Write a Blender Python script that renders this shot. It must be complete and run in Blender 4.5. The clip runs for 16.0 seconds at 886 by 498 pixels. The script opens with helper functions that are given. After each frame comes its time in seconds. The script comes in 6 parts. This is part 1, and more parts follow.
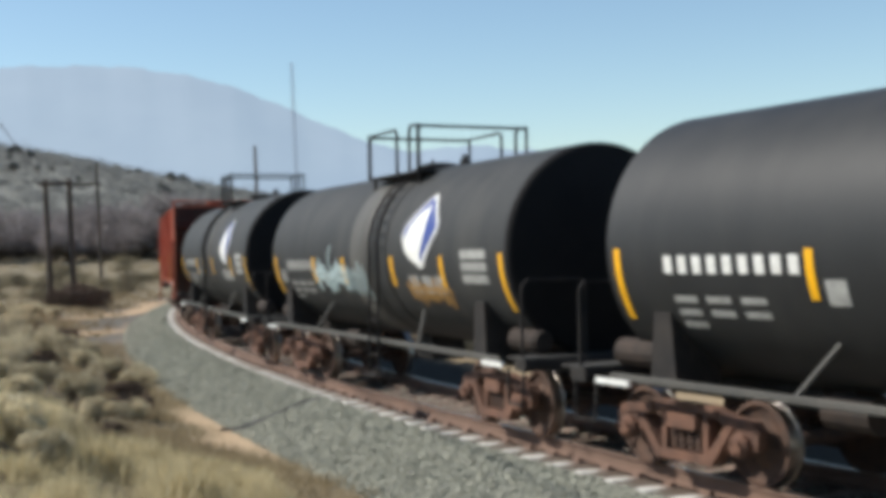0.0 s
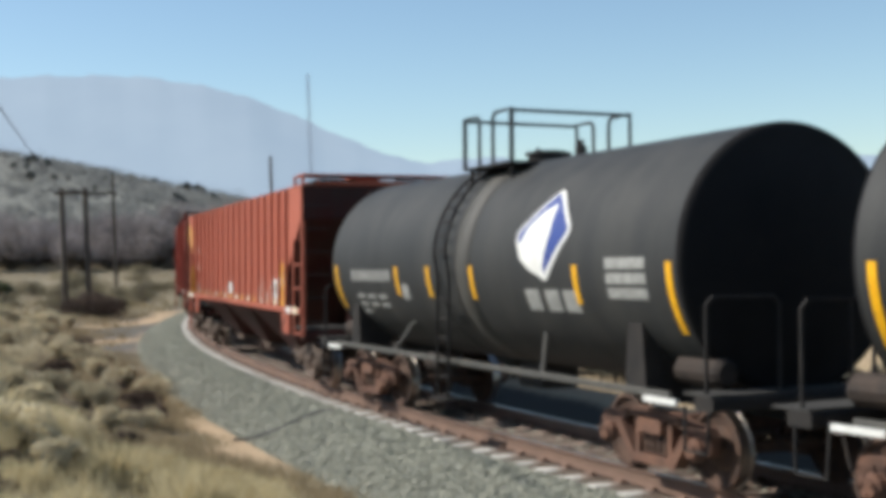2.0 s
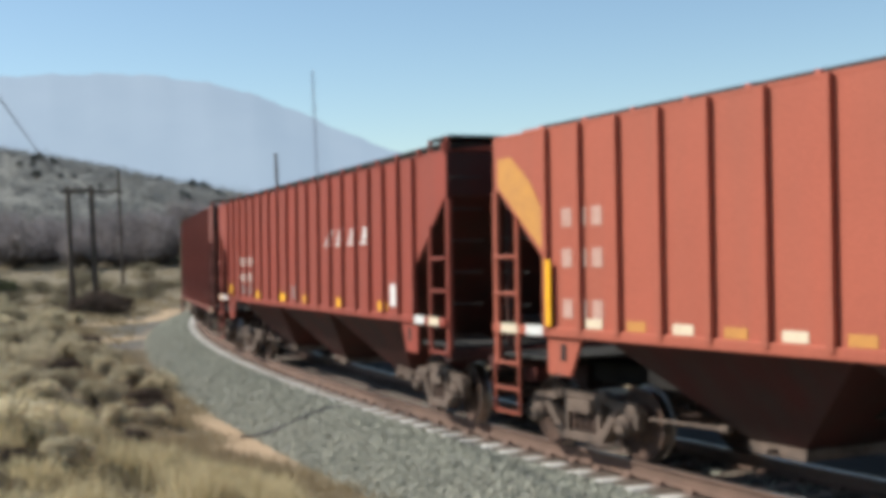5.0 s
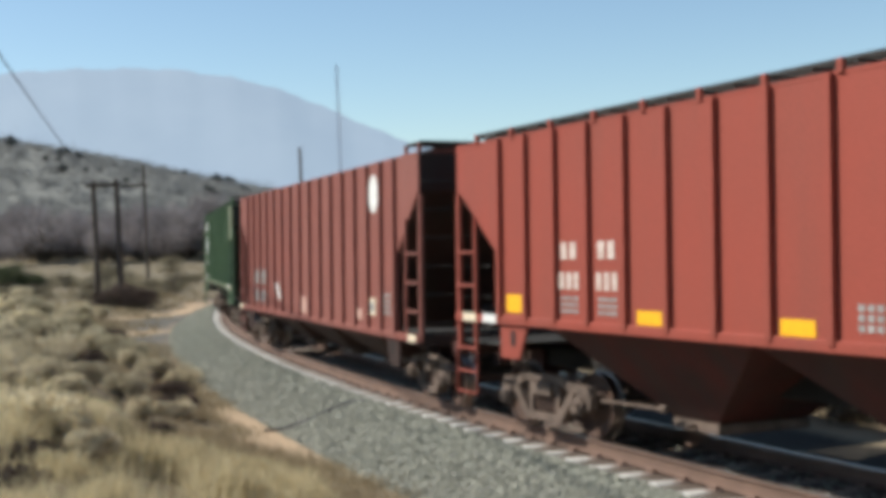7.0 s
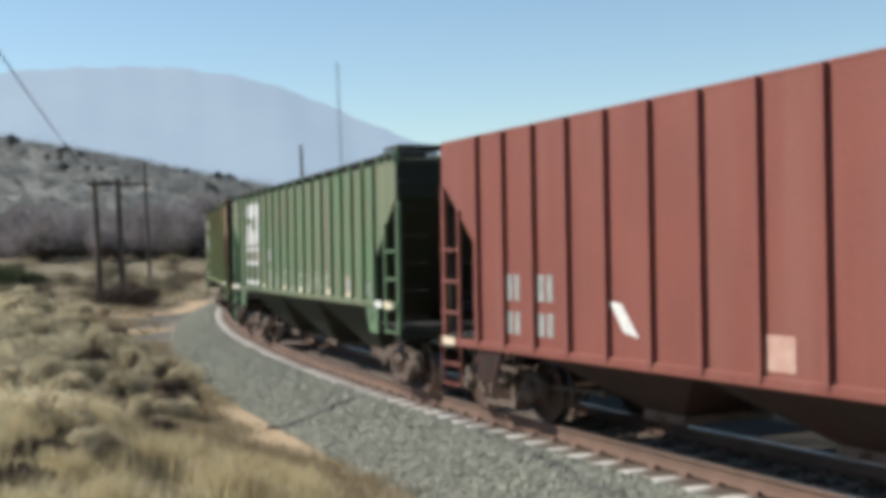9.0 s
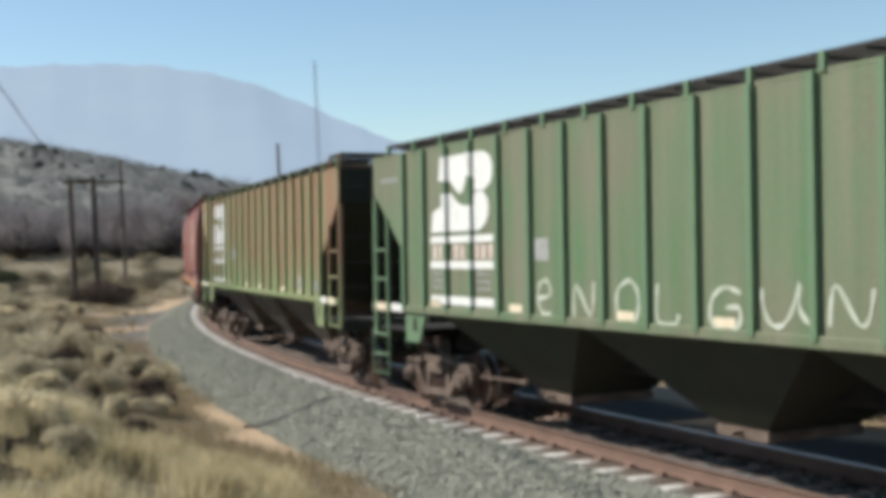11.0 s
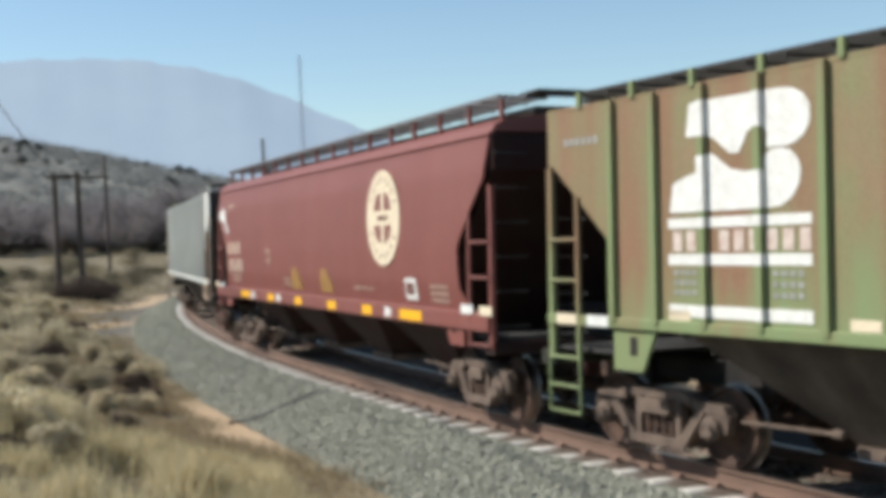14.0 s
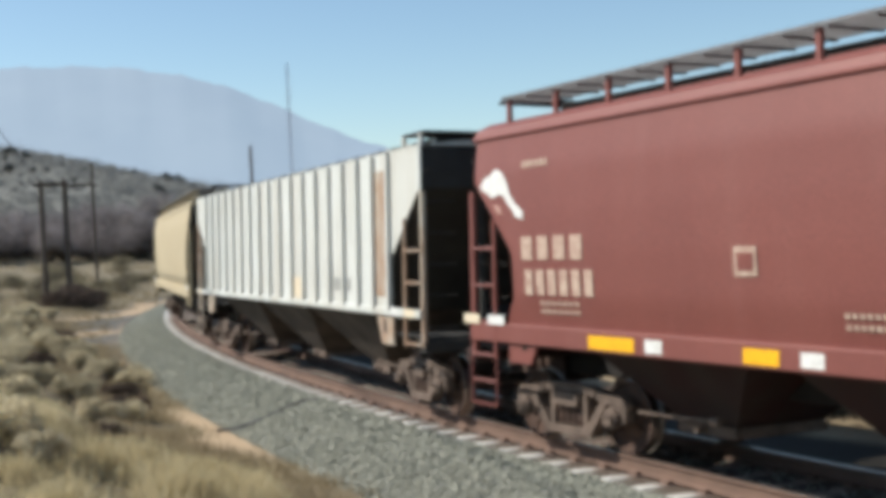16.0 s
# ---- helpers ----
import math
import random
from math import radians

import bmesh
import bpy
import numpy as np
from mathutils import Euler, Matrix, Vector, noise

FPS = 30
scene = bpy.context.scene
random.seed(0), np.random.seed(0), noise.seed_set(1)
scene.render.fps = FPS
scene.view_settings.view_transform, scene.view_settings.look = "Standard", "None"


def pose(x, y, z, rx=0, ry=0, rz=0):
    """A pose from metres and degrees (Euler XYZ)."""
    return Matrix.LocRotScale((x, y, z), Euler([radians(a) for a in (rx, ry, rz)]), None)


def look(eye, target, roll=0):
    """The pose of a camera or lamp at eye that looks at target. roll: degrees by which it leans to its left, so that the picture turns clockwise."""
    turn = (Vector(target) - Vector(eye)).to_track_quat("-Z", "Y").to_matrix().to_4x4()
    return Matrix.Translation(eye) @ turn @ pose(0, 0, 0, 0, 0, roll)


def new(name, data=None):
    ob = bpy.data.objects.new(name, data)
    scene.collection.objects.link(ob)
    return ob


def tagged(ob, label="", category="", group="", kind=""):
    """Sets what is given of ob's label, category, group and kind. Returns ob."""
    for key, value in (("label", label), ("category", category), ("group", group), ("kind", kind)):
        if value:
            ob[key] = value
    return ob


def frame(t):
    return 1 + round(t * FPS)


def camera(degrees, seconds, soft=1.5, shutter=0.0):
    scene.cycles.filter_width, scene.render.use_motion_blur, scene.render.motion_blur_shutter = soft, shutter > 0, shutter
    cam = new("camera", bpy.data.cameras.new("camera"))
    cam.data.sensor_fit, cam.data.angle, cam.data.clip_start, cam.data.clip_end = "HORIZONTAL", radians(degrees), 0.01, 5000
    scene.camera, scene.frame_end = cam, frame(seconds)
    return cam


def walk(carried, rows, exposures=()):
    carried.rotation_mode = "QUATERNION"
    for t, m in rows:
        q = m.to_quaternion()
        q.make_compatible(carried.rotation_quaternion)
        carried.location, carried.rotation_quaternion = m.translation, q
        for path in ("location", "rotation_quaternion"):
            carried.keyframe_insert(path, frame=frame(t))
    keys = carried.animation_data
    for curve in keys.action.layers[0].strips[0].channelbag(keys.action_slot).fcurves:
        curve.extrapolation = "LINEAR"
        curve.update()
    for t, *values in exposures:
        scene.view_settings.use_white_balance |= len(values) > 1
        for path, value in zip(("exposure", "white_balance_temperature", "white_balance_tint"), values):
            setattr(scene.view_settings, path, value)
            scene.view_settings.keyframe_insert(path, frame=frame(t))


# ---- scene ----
# ---- camera: hand-held on the bank outside the curve, turning only ----
EYE = (0.0, 0.0, 2.665)
cam = camera(39.22, 16.0, soft=5.9)
AIM = [
    (0.0, -0.482, 2.542, -0.711),
    (0.5, -0.388, 1.997, -0.449),
    (1.0, -0.530, 2.048, -0.779),
    (1.5, -0.471, 2.032, -0.593),
    (2.0, 0.077, 2.129, -0.047),
    (2.5, 0.244, 2.094, 0.056),
    (3.0, 0.239, 2.435, -0.296),
    (3.5, 0.162, 2.334, -0.265),
    (4.0, -0.031, 2.441, 0.021),
    (6.5, -0.177, 2.388, 0.625),
    (7.0, -0.318, 2.412, 1.314),
    (7.5, -0.357, 2.301, 1.298),
    (8.0, -0.428, 2.474, 1.619),
    (10.5, -0.499, 2.750, 0.591),
    (11.0, -0.545, 2.508, 0.324),
    (11.5, -0.543, 2.468, 0.031),
    (12.0, -0.573, 2.671, 0.169),
    (12.5, -0.636, 2.767, 0.000),
    (13.0, -0.633, 2.732, -0.227),
    (13.5, -0.617, 2.502, -0.519),
    (14.0, -0.827, 2.696, -0.346),
    (14.5, -0.865, 2.849, -0.450),
    (15.0, -0.999, 3.096, -0.475),
    (15.5, -0.878, 2.919, -0.789),
    (16.0, -0.520, 2.797, -0.894),
]
walk(cam, [(t, pose(*EYE, 90 + p, r, y)) for t, p, r, y in AIM])

# ---- light ----
SUN_DIR = Vector((-0.73, 0.09, 0.70)).normalized()
world = bpy.data.worlds.new("world")
scene.world = world
world.use_nodes = True
wn = world.node_tree.nodes
sky = wn.new("ShaderNodeTexSky")
sky.sky_type = "NISHITA"
sky.sun_disc = False
sky.sun_elevation = math.asin(SUN_DIR.z)
sky.sun_rotation = math.atan2(SUN_DIR.x, SUN_DIR.y)
sky.altitude = 600
sky.air_density = 1.0
sky.dust_density = 0.6
sky.ozone_density = 1.8
wn["Background"].inputs["Strength"].default_value = 0.099
haze = wn.new("ShaderNodeMix")
haze.data_type, haze.blend_type = "RGBA", "MULTIPLY"
haze.inputs[0].default_value, haze.inputs[7].default_value = 1.0, (0.95, 1.0, 0.96, 1)
world.node_tree.links.new(sky.outputs["Color"], haze.inputs[6])
world.node_tree.links.new(haze.outputs[2], wn["Background"].inputs["Color"])
sun = new("sun", bpy.data.lights.new("sun", "SUN"))
sun.data.energy, sun.data.angle, sun.data.color = 4.35, radians(0.8), (1.0, 0.955, 0.875)
sun.matrix_world = look(Vector((0, 0, 60)), Vector((0, 0, 60)) - SUN_DIR)
scene.view_settings.exposure = 0.56

# ---- the curve of the track ----
CX, CY, RAD, CANT, S0 = 161.12, 89.244, 174.80, radians(1.84), -78.632
SPEED = 8.25


def on_track(s, d=0.0, z=0.0):
    """A point s metres along the curve, d metres outward (towards the bank), z above the rail heads, on the canted plane."""
    a = (s + S0) / RAD
    r = RAD + d * math.cos(CANT) - z * math.sin(CANT)
    return Vector((CX - r * math.cos(a), CY + r * math.sin(a), z * math.cos(CANT) + d * math.sin(CANT)))


def track_polar(x, y):
    qx, qy = x - CX, y - CY
    return np.hypot(qx, qy) - RAD, np.arctan2(qy, -qx) * RAD - S0


def chord_pose(s, base):
    """Pose of a vehicle whose pivots, base apart, both lie on the curve round s; x points along the travel, y to the inside."""
    a, b = on_track(s + base / 2), on_track(s - base / 2)
    fwd = (b - a).normalized()
    side = Vector((0, 0, 1)).cross(fwd)
    m = Matrix((fwd, side, Vector((0, 0, 1)))).transposed().to_4x4()
    return Matrix.Translation((a + b) / 2) @ m @ Matrix.Rotation(-CANT, 4, "X")


# ---- materials ----
MATS = {}


def mat(name, base, second=None, amount=0.5, scale=3.0, rough=0.6, metal=0.0, streak=None, streak_amount=0.5, fine=60.0, streak_range=(0.42, 0.72), streak_size=(2.2, 2.2, 0.22),
        bump=0.15, bump_scale=40.0, spec=0.4, coords="Object", contrast=0.18, rnd=0.0, through_light=0.0):
    """Paint, soil or metal: a base colour broken by blotches, fine grain, vertical streaks and a bump."""
    if name in MATS:
        return MATS[name]
    m = bpy.data.materials.new(name)
    m.use_nodes = True
    nt = m.node_tree
    n, l = nt.nodes, nt.links
    b = n["Principled BSDF"]
    b.inputs["Roughness"].default_value = rough
    b.inputs["Metallic"].default_value = metal
    b.inputs["Specular IOR Level"].default_value = spec
    tc = n.new("ShaderNodeTexCoord")
    vec = tc.outputs[coords]

    def noise_of(sc, detail=5.0, stretch=None):
        t = n.new("ShaderNodeTexNoise")
        t.inputs["Scale"].default_value = sc
        t.inputs["Detail"].default_value = detail
        if stretch:
            mp = n.new("ShaderNodeMapping")
            mp.inputs["Scale"].default_value = stretch
            l.new(vec, mp.inputs["Vector"])
            l.new(mp.outputs["Vector"], t.inputs["Vector"])
        else:
            l.new(vec, t.inputs["Vector"])
        return t.outputs["Fac"]

    def mix(fac, a, c, blend="MIX"):
        x = n.new("ShaderNodeMix")
        x.data_type, x.blend_type = "RGBA", blend
        for sock, val in ((x.inputs[0], fac), (x.inputs[6], a), (x.inputs[7], c)):
            if hasattr(val, "links"):
                l.new(val, sock)
            else:
                sock.default_value = val if isinstance(val, float) else (*val, 1) if len(val) == 3 else val
        return x.outputs[2]

    def ramp(fac, lo, hi, top):
        r = n.new("ShaderNodeMapRange")
        r.inputs["From Min"].default_value, r.inputs["From Max"].default_value = lo, hi
        r.inputs["To Max"].default_value = top
        l.new(fac, r.inputs["Value"])
        return r.outputs["Result"]

    col = tuple(base)
    if second:
        col = mix(ramp(noise_of(scale), 0.5 - contrast, 0.5 + contrast, amount), col, second)
    if streak:
        col = mix(ramp(noise_of(1.0, 6.0, streak_size), *streak_range, streak_amount), col, streak)
    g = mix(ramp(noise_of(fine, 3.0), 0.3, 0.7, 1.0), (0.78, 0.78, 0.78), (1.12, 1.12, 1.12))
    col = mix(1.0, col, g, "MULTIPLY")
    if rnd:
        oi = n.new("ShaderNodeObjectInfo")
        h = mix(ramp(oi.outputs["Random"], 0.0, 1.0, 1.0), (1 - rnd,) * 3, (1 + rnd,) * 3)
        col = mix(1.0, col, h, "MULTIPLY")
    l.new(col, b.inputs["Base Color"])
    if bump:
        bp = n.new("ShaderNodeBump")
        bp.inputs["Strength"].default_value = bump
        bp.inputs["Distance"].default_value = 0.02
        l.new(noise_of(bump_scale, 4.0), bp.inputs["Height"])
        l.new(bp.outputs["Normal"], b.inputs["Normal"])
    if through_light:
        tr = n.new("ShaderNodeBsdfTranslucent")
        l.new(col, tr.inputs["Color"])
        mx = n.new("ShaderNodeMixShader")
        mx.inputs[0].default_value = through_light
        l.new(b.outputs[0], mx.inputs[1])
        l.new(tr.outputs[0], mx.inputs[2])
        l.new(mx.outputs[0], n["Material Output"].inputs["Surface"])
    MATS[name] = m
    return m


M_ROLL = mat("rusty_steel", (0.11, 0.062, 0.042), (0.05, 0.035, 0.03), 0.8, 6, 0.85, 0.2, fine=90)
M_GREASE = mat("greasy_steel", (0.035, 0.031, 0.029), (0.075, 0.055, 0.045), 0.7, 5, 0.7, 0.3, spec=0.12)
M_TREAD = mat("polished_tread", (0.35, 0.33, 0.31), (0.2, 0.16, 0.13), 0.6, 8, 0.35, 1.0)
M_FRAME = mat("dusty_truck_casting", (0.175, 0.126, 0.098), (0.075, 0.054, 0.042), 0.9, 4, 0.9, fine=70)
M_RUSTFRAME = mat("rusty_truck_casting", (0.17, 0.085, 0.055), (0.07, 0.04, 0.03), 0.9, 4, 0.9, fine=70)
M_BLACK = mat("black_tank_paint", (0.0185, 0.0195, 0.0205), (0.030, 0.0305, 0.031), 0.7, 0.9, 0.55, streak=(0.055, 0.053, 0.049), streak_amount=0.3, bump=0.04, spec=0.3)
M_BLACKDUST = mat("dull_dusty_tank_paint", (0.023, 0.0245, 0.0255), (0.039, 0.0395, 0.039), 0.8, 0.8, 0.64, streak=(0.07, 0.067, 0.060), streak_amount=0.42, bump=0.04, spec=0.25)
M_DUSTY = mat("dust_stained_tank_paint", (0.062, 0.060, 0.054), (0.09, 0.083, 0.072), 0.7, 1.5, 0.65, streak=(0.045, 0.042, 0.038), streak_amount=0.6, bump=0.05)
M_SILL = mat("black_underframe", (0.022, 0.021, 0.021), (0.05, 0.043, 0.038), 0.6, 3, 0.7, spec=0.12)
M_WHITE = mat("white_lettering", (0.72, 0.72, 0.69), (0.5, 0.48, 0.44), 0.5, 9, 0.6, bump=0.0)
M_GREYLET = mat("faded_lettering", (0.36, 0.36, 0.34), (0.16, 0.16, 0.15), 0.7, 9, 0.7, bump=0.0)
M_YELLOW = mat("yellow_reflector", (0.86, 0.44, 0.006), (0.70, 0.34, 0.01), 0.5, 8, 0.5, bump=0.0)
M_BLUE = mat("blue_emblem", (0.022, 0.048, 0.235), (0.03, 0.06, 0.21), 0.5, 5, 0.5, bump=0.0)
M_CREAM = mat("cream_emblem", (0.70, 0.60, 0.44), (0.55, 0.45, 0.32), 0.5, 6, 0.6, bump=0.0)
M_SPRAY = mat("pale_spray_paint", (0.50, 0.62, 0.62), (0.3, 0.38, 0.38), 0.7, 5, 0.7, bump=0.0)
M_GRATE = mat("grey_grating", (0.055, 0.053, 0.05), (0.035, 0.033, 0.031), 0.6, 10, 0.9, 0.0, spec=0.2)
M_GALV = mat("galvanised_grating", (0.20, 0.20, 0.205), (0.13, 0.13, 0.13), 0.6, 6, 0.6, 0.3, bump=0.0)
M_CONC = mat("tie_concrete", (0.62, 0.60, 0.56), (0.42, 0.39, 0.34), 0.5, 5, 0.9, rnd=0.15, fine=50)
M_RAIL = mat("rusty_rail", (0.18, 0.112, 0.082), (0.125, 0.08, 0.06), 0.8, 2.0, 0.8, 0.1)
M_RAILTOP = mat("worn_rail_head", (0.42, 0.38, 0.35), (0.25, 0.18, 0.14), 0.5, 3.0, 0.35, 0.9)
M_BALLAST = mat("ballast", (0.19, 0.193, 0.165), (0.13, 0.13, 0.112), 0.8, 9, 0.95, fine=22, bump=0.9, bump_scale=26, spec=0.12)
M_STONE = mat("ballast_stone", (0.325, 0.328, 0.27), (0.235, 0.235, 0.195), 0.9, 14, 0.95, fine=35, bump=0.2, contrast=0.1, spec=0.12)
M_SOIL = mat("dry_soil", (0.225, 0.185, 0.125), (0.165, 0.14, 0.085), 0.85, 0.35, 0.97, fine=5, bump=0.6, bump_scale=3, spec=0.12)
M_STRAW = mat("dry_grass", (0.70, 0.61, 0.385), (0.54, 0.46, 0.27), 0.8, 1.5, 0.9, bump=0.0, rnd=0.15, through_light=0.35)
M_SAGE = mat("sage_leaves", (0.65, 0.575, 0.40), (0.49, 0.43, 0.29), 0.8, 5, 0.9, bump=0.0, rnd=0.3, through_light=0.18)
M_TWIG = mat("grey_twigs", (0.14, 0.11, 0.085), (0.085, 0.068, 0.052), 0.8, 5, 0.95, bump=0.0)
M_TREE = mat("bare_grey_crown", (0.31, 0.275, 0.268), (0.215, 0.19, 0.186), 0.8, 0.5, 0.95, bump=0.0, rnd=0.25, through_light=0.25)
M_GREENB = mat("juniper_leaves", (0.10, 0.115, 0.05), (0.06, 0.07, 0.035), 0.8, 2, 0.9, bump=0.0, rnd=0.2, through_light=0.2)
M_BARK = mat("weathered_pole_wood", (0.085, 0.066, 0.052), (0.05, 0.04, 0.033), 0.7, 4, 0.95, streak=(0.12, 0.10, 0.085), streak_amount=0.6)
M_MAST = mat("galvanised_mast", (0.36, 0.36, 0.37), (0.28, 0.28, 0.29), 0.6, 2, 0.6, 0.4)
M_CABLE = mat("cable_sheath", (0.05, 0.05, 0.055), (0.07, 0.07, 0.075), 0.5, 2, 0.7)

# ---- mesh helpers ----


def mesh_of(name, verts, faces, material=None, smooth=False):
    me = bpy.data.meshes.new(name)
    me.from_pydata([tuple(v) for v in verts], [], [tuple(f) for f in faces])
    if smooth:
        me.polygons.foreach_set("use_smooth", [True] * len(me.polygons))
    if material:
        me.materials.append(material)
    me.update()
    return me


class Geo:
    """A list of verts and faces that simple solids are added to."""

    def __init__(self):
        self.v, self.f = [], []

    def add(self, verts, faces):
        k = len(self.v)
        self.v += [tuple(p) for p in verts]
        self.f += [tuple(i + k for i in f) for f in faces]
        return self

    def box(self, x0, x1, y0, y1, z0, z1, b=0.0):
        """A box with its four long edges (along its longest side) chamfered by b."""
        if b <= 0:
            v = [(x, y, z) for x in (x0, x1) for y in (y0, y1) for z in (z0, z1)]
            return self.add(v, [(0, 1, 3, 2), (4, 6, 7, 5), (0, 4, 5, 1), (2, 3, 7, 6), (0, 2, 6, 4), (1, 5, 7, 3)])
        size = (x1 - x0, y1 - y0, z1 - z0)
        ax = size.index(max(size))
        lo, hi = (x0, y0, z0), (x1, y1, z1)
        u, w = [i for i in range(3) if i != ax]
        prof = [(lo[u] + b, lo[w]), (hi[u] - b, lo[w]), (hi[u], lo[w] + b), (hi[u], hi[w] - b), (hi[u] - b, hi[w]), (lo[u] + b, hi[w]), (lo[u], hi[w] - b), (lo[u], lo[w] + b)]
        if ax == 1:
            prof = prof[::-1]
        vs = []
        for e in (lo[ax], hi[ax]):
            for a, c in prof:
                p = [0, 0, 0]
                p[ax], p[u], p[w] = e, a, c
                vs.append(p)
        n = 8
        return self.add(vs, [tuple(range(n))[::-1], tuple(range(n, 2 * n))] + [(i, (i + 1) % n, n + (i + 1) % n, n + i) for i in range(n)])

    def prism(self, poly, y0, y1):
        """A polygon in x, z swept along y."""
        n = len(poly)
        area = sum(poly[i][0] * poly[(i + 1) % n][1] - poly[(i + 1) % n][0] * poly[i][1] for i in range(n))
        if area < 0:
            poly = poly[::-1]
        v = [(x, y0, z) for x, z in poly] + [(x, y1, z) for x, z in poly]
        return self.add(v, [tuple(range(n)), tuple(range(n, 2 * n))[::-1]] + [(n + i, n + (i + 1) % n, (i + 1) % n, i) for i in range(n)])

    def rod(self, a, b, r, n=6, r2=None, cap=True):
        a, b = Vector(a), Vector(b)
        q = (b - a).to_track_quat("Z", "Y")
        r2 = r if r2 is None else r2
        v = []
        for p, rr in ((a, r), (b, r2)):
            v += [p + q @ Vector((rr * math.cos(2 * math.pi * i / n), rr * math.sin(2 * math.pi * i / n), 0)) for i in range(n)]
        f = [(i, (i + 1) % n, n + (i + 1) % n, n + i) for i in range(n)]
        if cap:
            f += [tuple(range(n))[::-1], tuple(range(n, 2 * n))]
        return self.add(v, f)

    def tube(self, pts, r, n=6):
        """A bent pipe through the points, in one piece."""
        pts = [Vector(p) for p in pts]
        v = []
        for i, p in enumerate(pts):
            a = (pts[i] - pts[i - 1]).normalized() if i else None
            b = (pts[i + 1] - pts[i]).normalized() if i + 1 < len(pts) else None
            t = (a + b).normalized() if a and b else a or b
            q = t.to_track_quat("Z", "Y") if i == 0 else t.rotation_difference(last).inverted() @ q
            last = t
            v += [p + q @ Vector((r * math.cos(2 * math.pi * k / n), r * math.sin(2 * math.pi * k / n), 0)) for k in range(n)]
        f = [(i * n + k, i * n + (k + 1) % n, (i + 1) * n + (k + 1) % n, (i + 1) * n + k) for i in range(len(pts) - 1) for k in range(n)]
        f += [tuple(range(n))[::-1], tuple(range(len(v) - n, len(v)))]
        return self.add(v, f)

    def lathe(self, prof, axis="y", n=24, centre=(0, 0, 0)):
        """A profile of (along, radius) turned round an axis."""
        m = len(prof)
        v = []
        for i in range(n):
            c, s = math.cos(2 * math.pi * i / n), math.sin(2 * math.pi * i / n)
            for a, r in prof:
                p = {"y": (r * c, a, r * s), "x": (a, r * c, r * s), "z": (r * c, r * s, a)}[axis]
                v.append(tuple(p[k] + centre[k] for k in range(3)))
        f = []
        for i in range(n):
            j = (i + 1) % n
            for k in range(m - 1):
                f.append((i * m + k, i * m + k + 1, j * m + k + 1, j * m + k) if axis != "y" else (i * m + k, j * m + k, j * m + k + 1, i * m + k + 1))
        return self.add(v, f)

    def mesh(self, name, material, smooth=False):
        return mesh_of(name, self.v, self.f, material, smooth)


def part(name, geo, material, parent, label="", smooth=False, at=None):
    """Links a Geo, or a mesh that is there already, as one mesh object under its parent."""
    me = geo.mesh(name, material, smooth) if isinstance(geo, Geo) else geo
    ob = new(name, me)
    ob.parent = parent
    if at is not None:
        ob.matrix_basis = at
    if label:
        tagged(ob, label)
    return ob


def stain(m, colour, amount_of):
    """Mixes a stain into a material's base colour by a factor socket that amount_of builds from the node tree."""
    nt = m.node_tree
    n, l = nt.nodes, nt.links
    bsdf = n["Principled BSDF"]
    old = bsdf.inputs["Base Color"].links[0].from_socket
    x = n.new("ShaderNodeMix")
    x.data_type = "RGBA"
    l.new(amount_of(n, l), x.inputs[0])
    l.new(old, x.inputs[6])
    x.inputs[7].default_value = (*colour, 1)
    l.new(x.outputs[2], bsdf.inputs["Base Color"])


def by_attribute(name):
    def build(n, l):
        a = n.new("ShaderNodeAttribute")
        a.attribute_name = name
        return a.outputs["Fac"]
    return build


def rail_dirt(n, l):
    """Rust and brake dust on a tie: full between the rails, ragged towards the tie's ends."""
    tc = n.new("ShaderNodeTexCoord")
    sep = n.new("ShaderNodeSeparateXYZ")
    l.new(tc.outputs["Object"], sep.inputs[0])
    ab = n.new("ShaderNodeMath")
    ab.operation = "ABSOLUTE"
    l.new(sep.outputs["Y"], ab.inputs[0])
    tx = n.new("ShaderNodeTexNoise")
    tx.inputs["Scale"].default_value = 9
    l.new(tc.outputs["Object"], tx.inputs["Vector"])
    ad = n.new("ShaderNodeMath")
    ad.operation = "MULTIPLY_ADD"
    l.new(tx.outputs["Fac"], ad.inputs[0])
    ad.inputs[1].default_value = 0.25
    l.new(ab.outputs[0], ad.inputs[2])
    r = n.new("ShaderNodeMapRange")
    r.inputs["From Min"].default_value, r.inputs["From Max"].default_value = 1.08, 1.22
    r.inputs["To Min"].default_value, r.inputs["To Max"].default_value = 0.85, 0.0
    l.new(ad.outputs[0], r.inputs["Value"])
    return r.outputs["Result"]


stain(M_CONC, (0.17, 0.105, 0.075), rail_dirt)


def smooth_step(x, a, b):
    t = np.clip((x - a) / (b - a), 0, 1)
    return t * t * (3 - 2 * t)


def wavy(x, y, seed=0.0):
    """A soft uneven field between about -1 and 1."""
    return (np.sin(0.9 * x + 1.7 + seed) * np.cos(0.8 * y - 0.4 + seed * 2) + 0.6 * np.sin(2.1 * x - 1.3 * y + seed) + 0.4 * np.cos(3.7 * y + 1.9 * x + 2 + seed)) / 2


# ---- ground ----


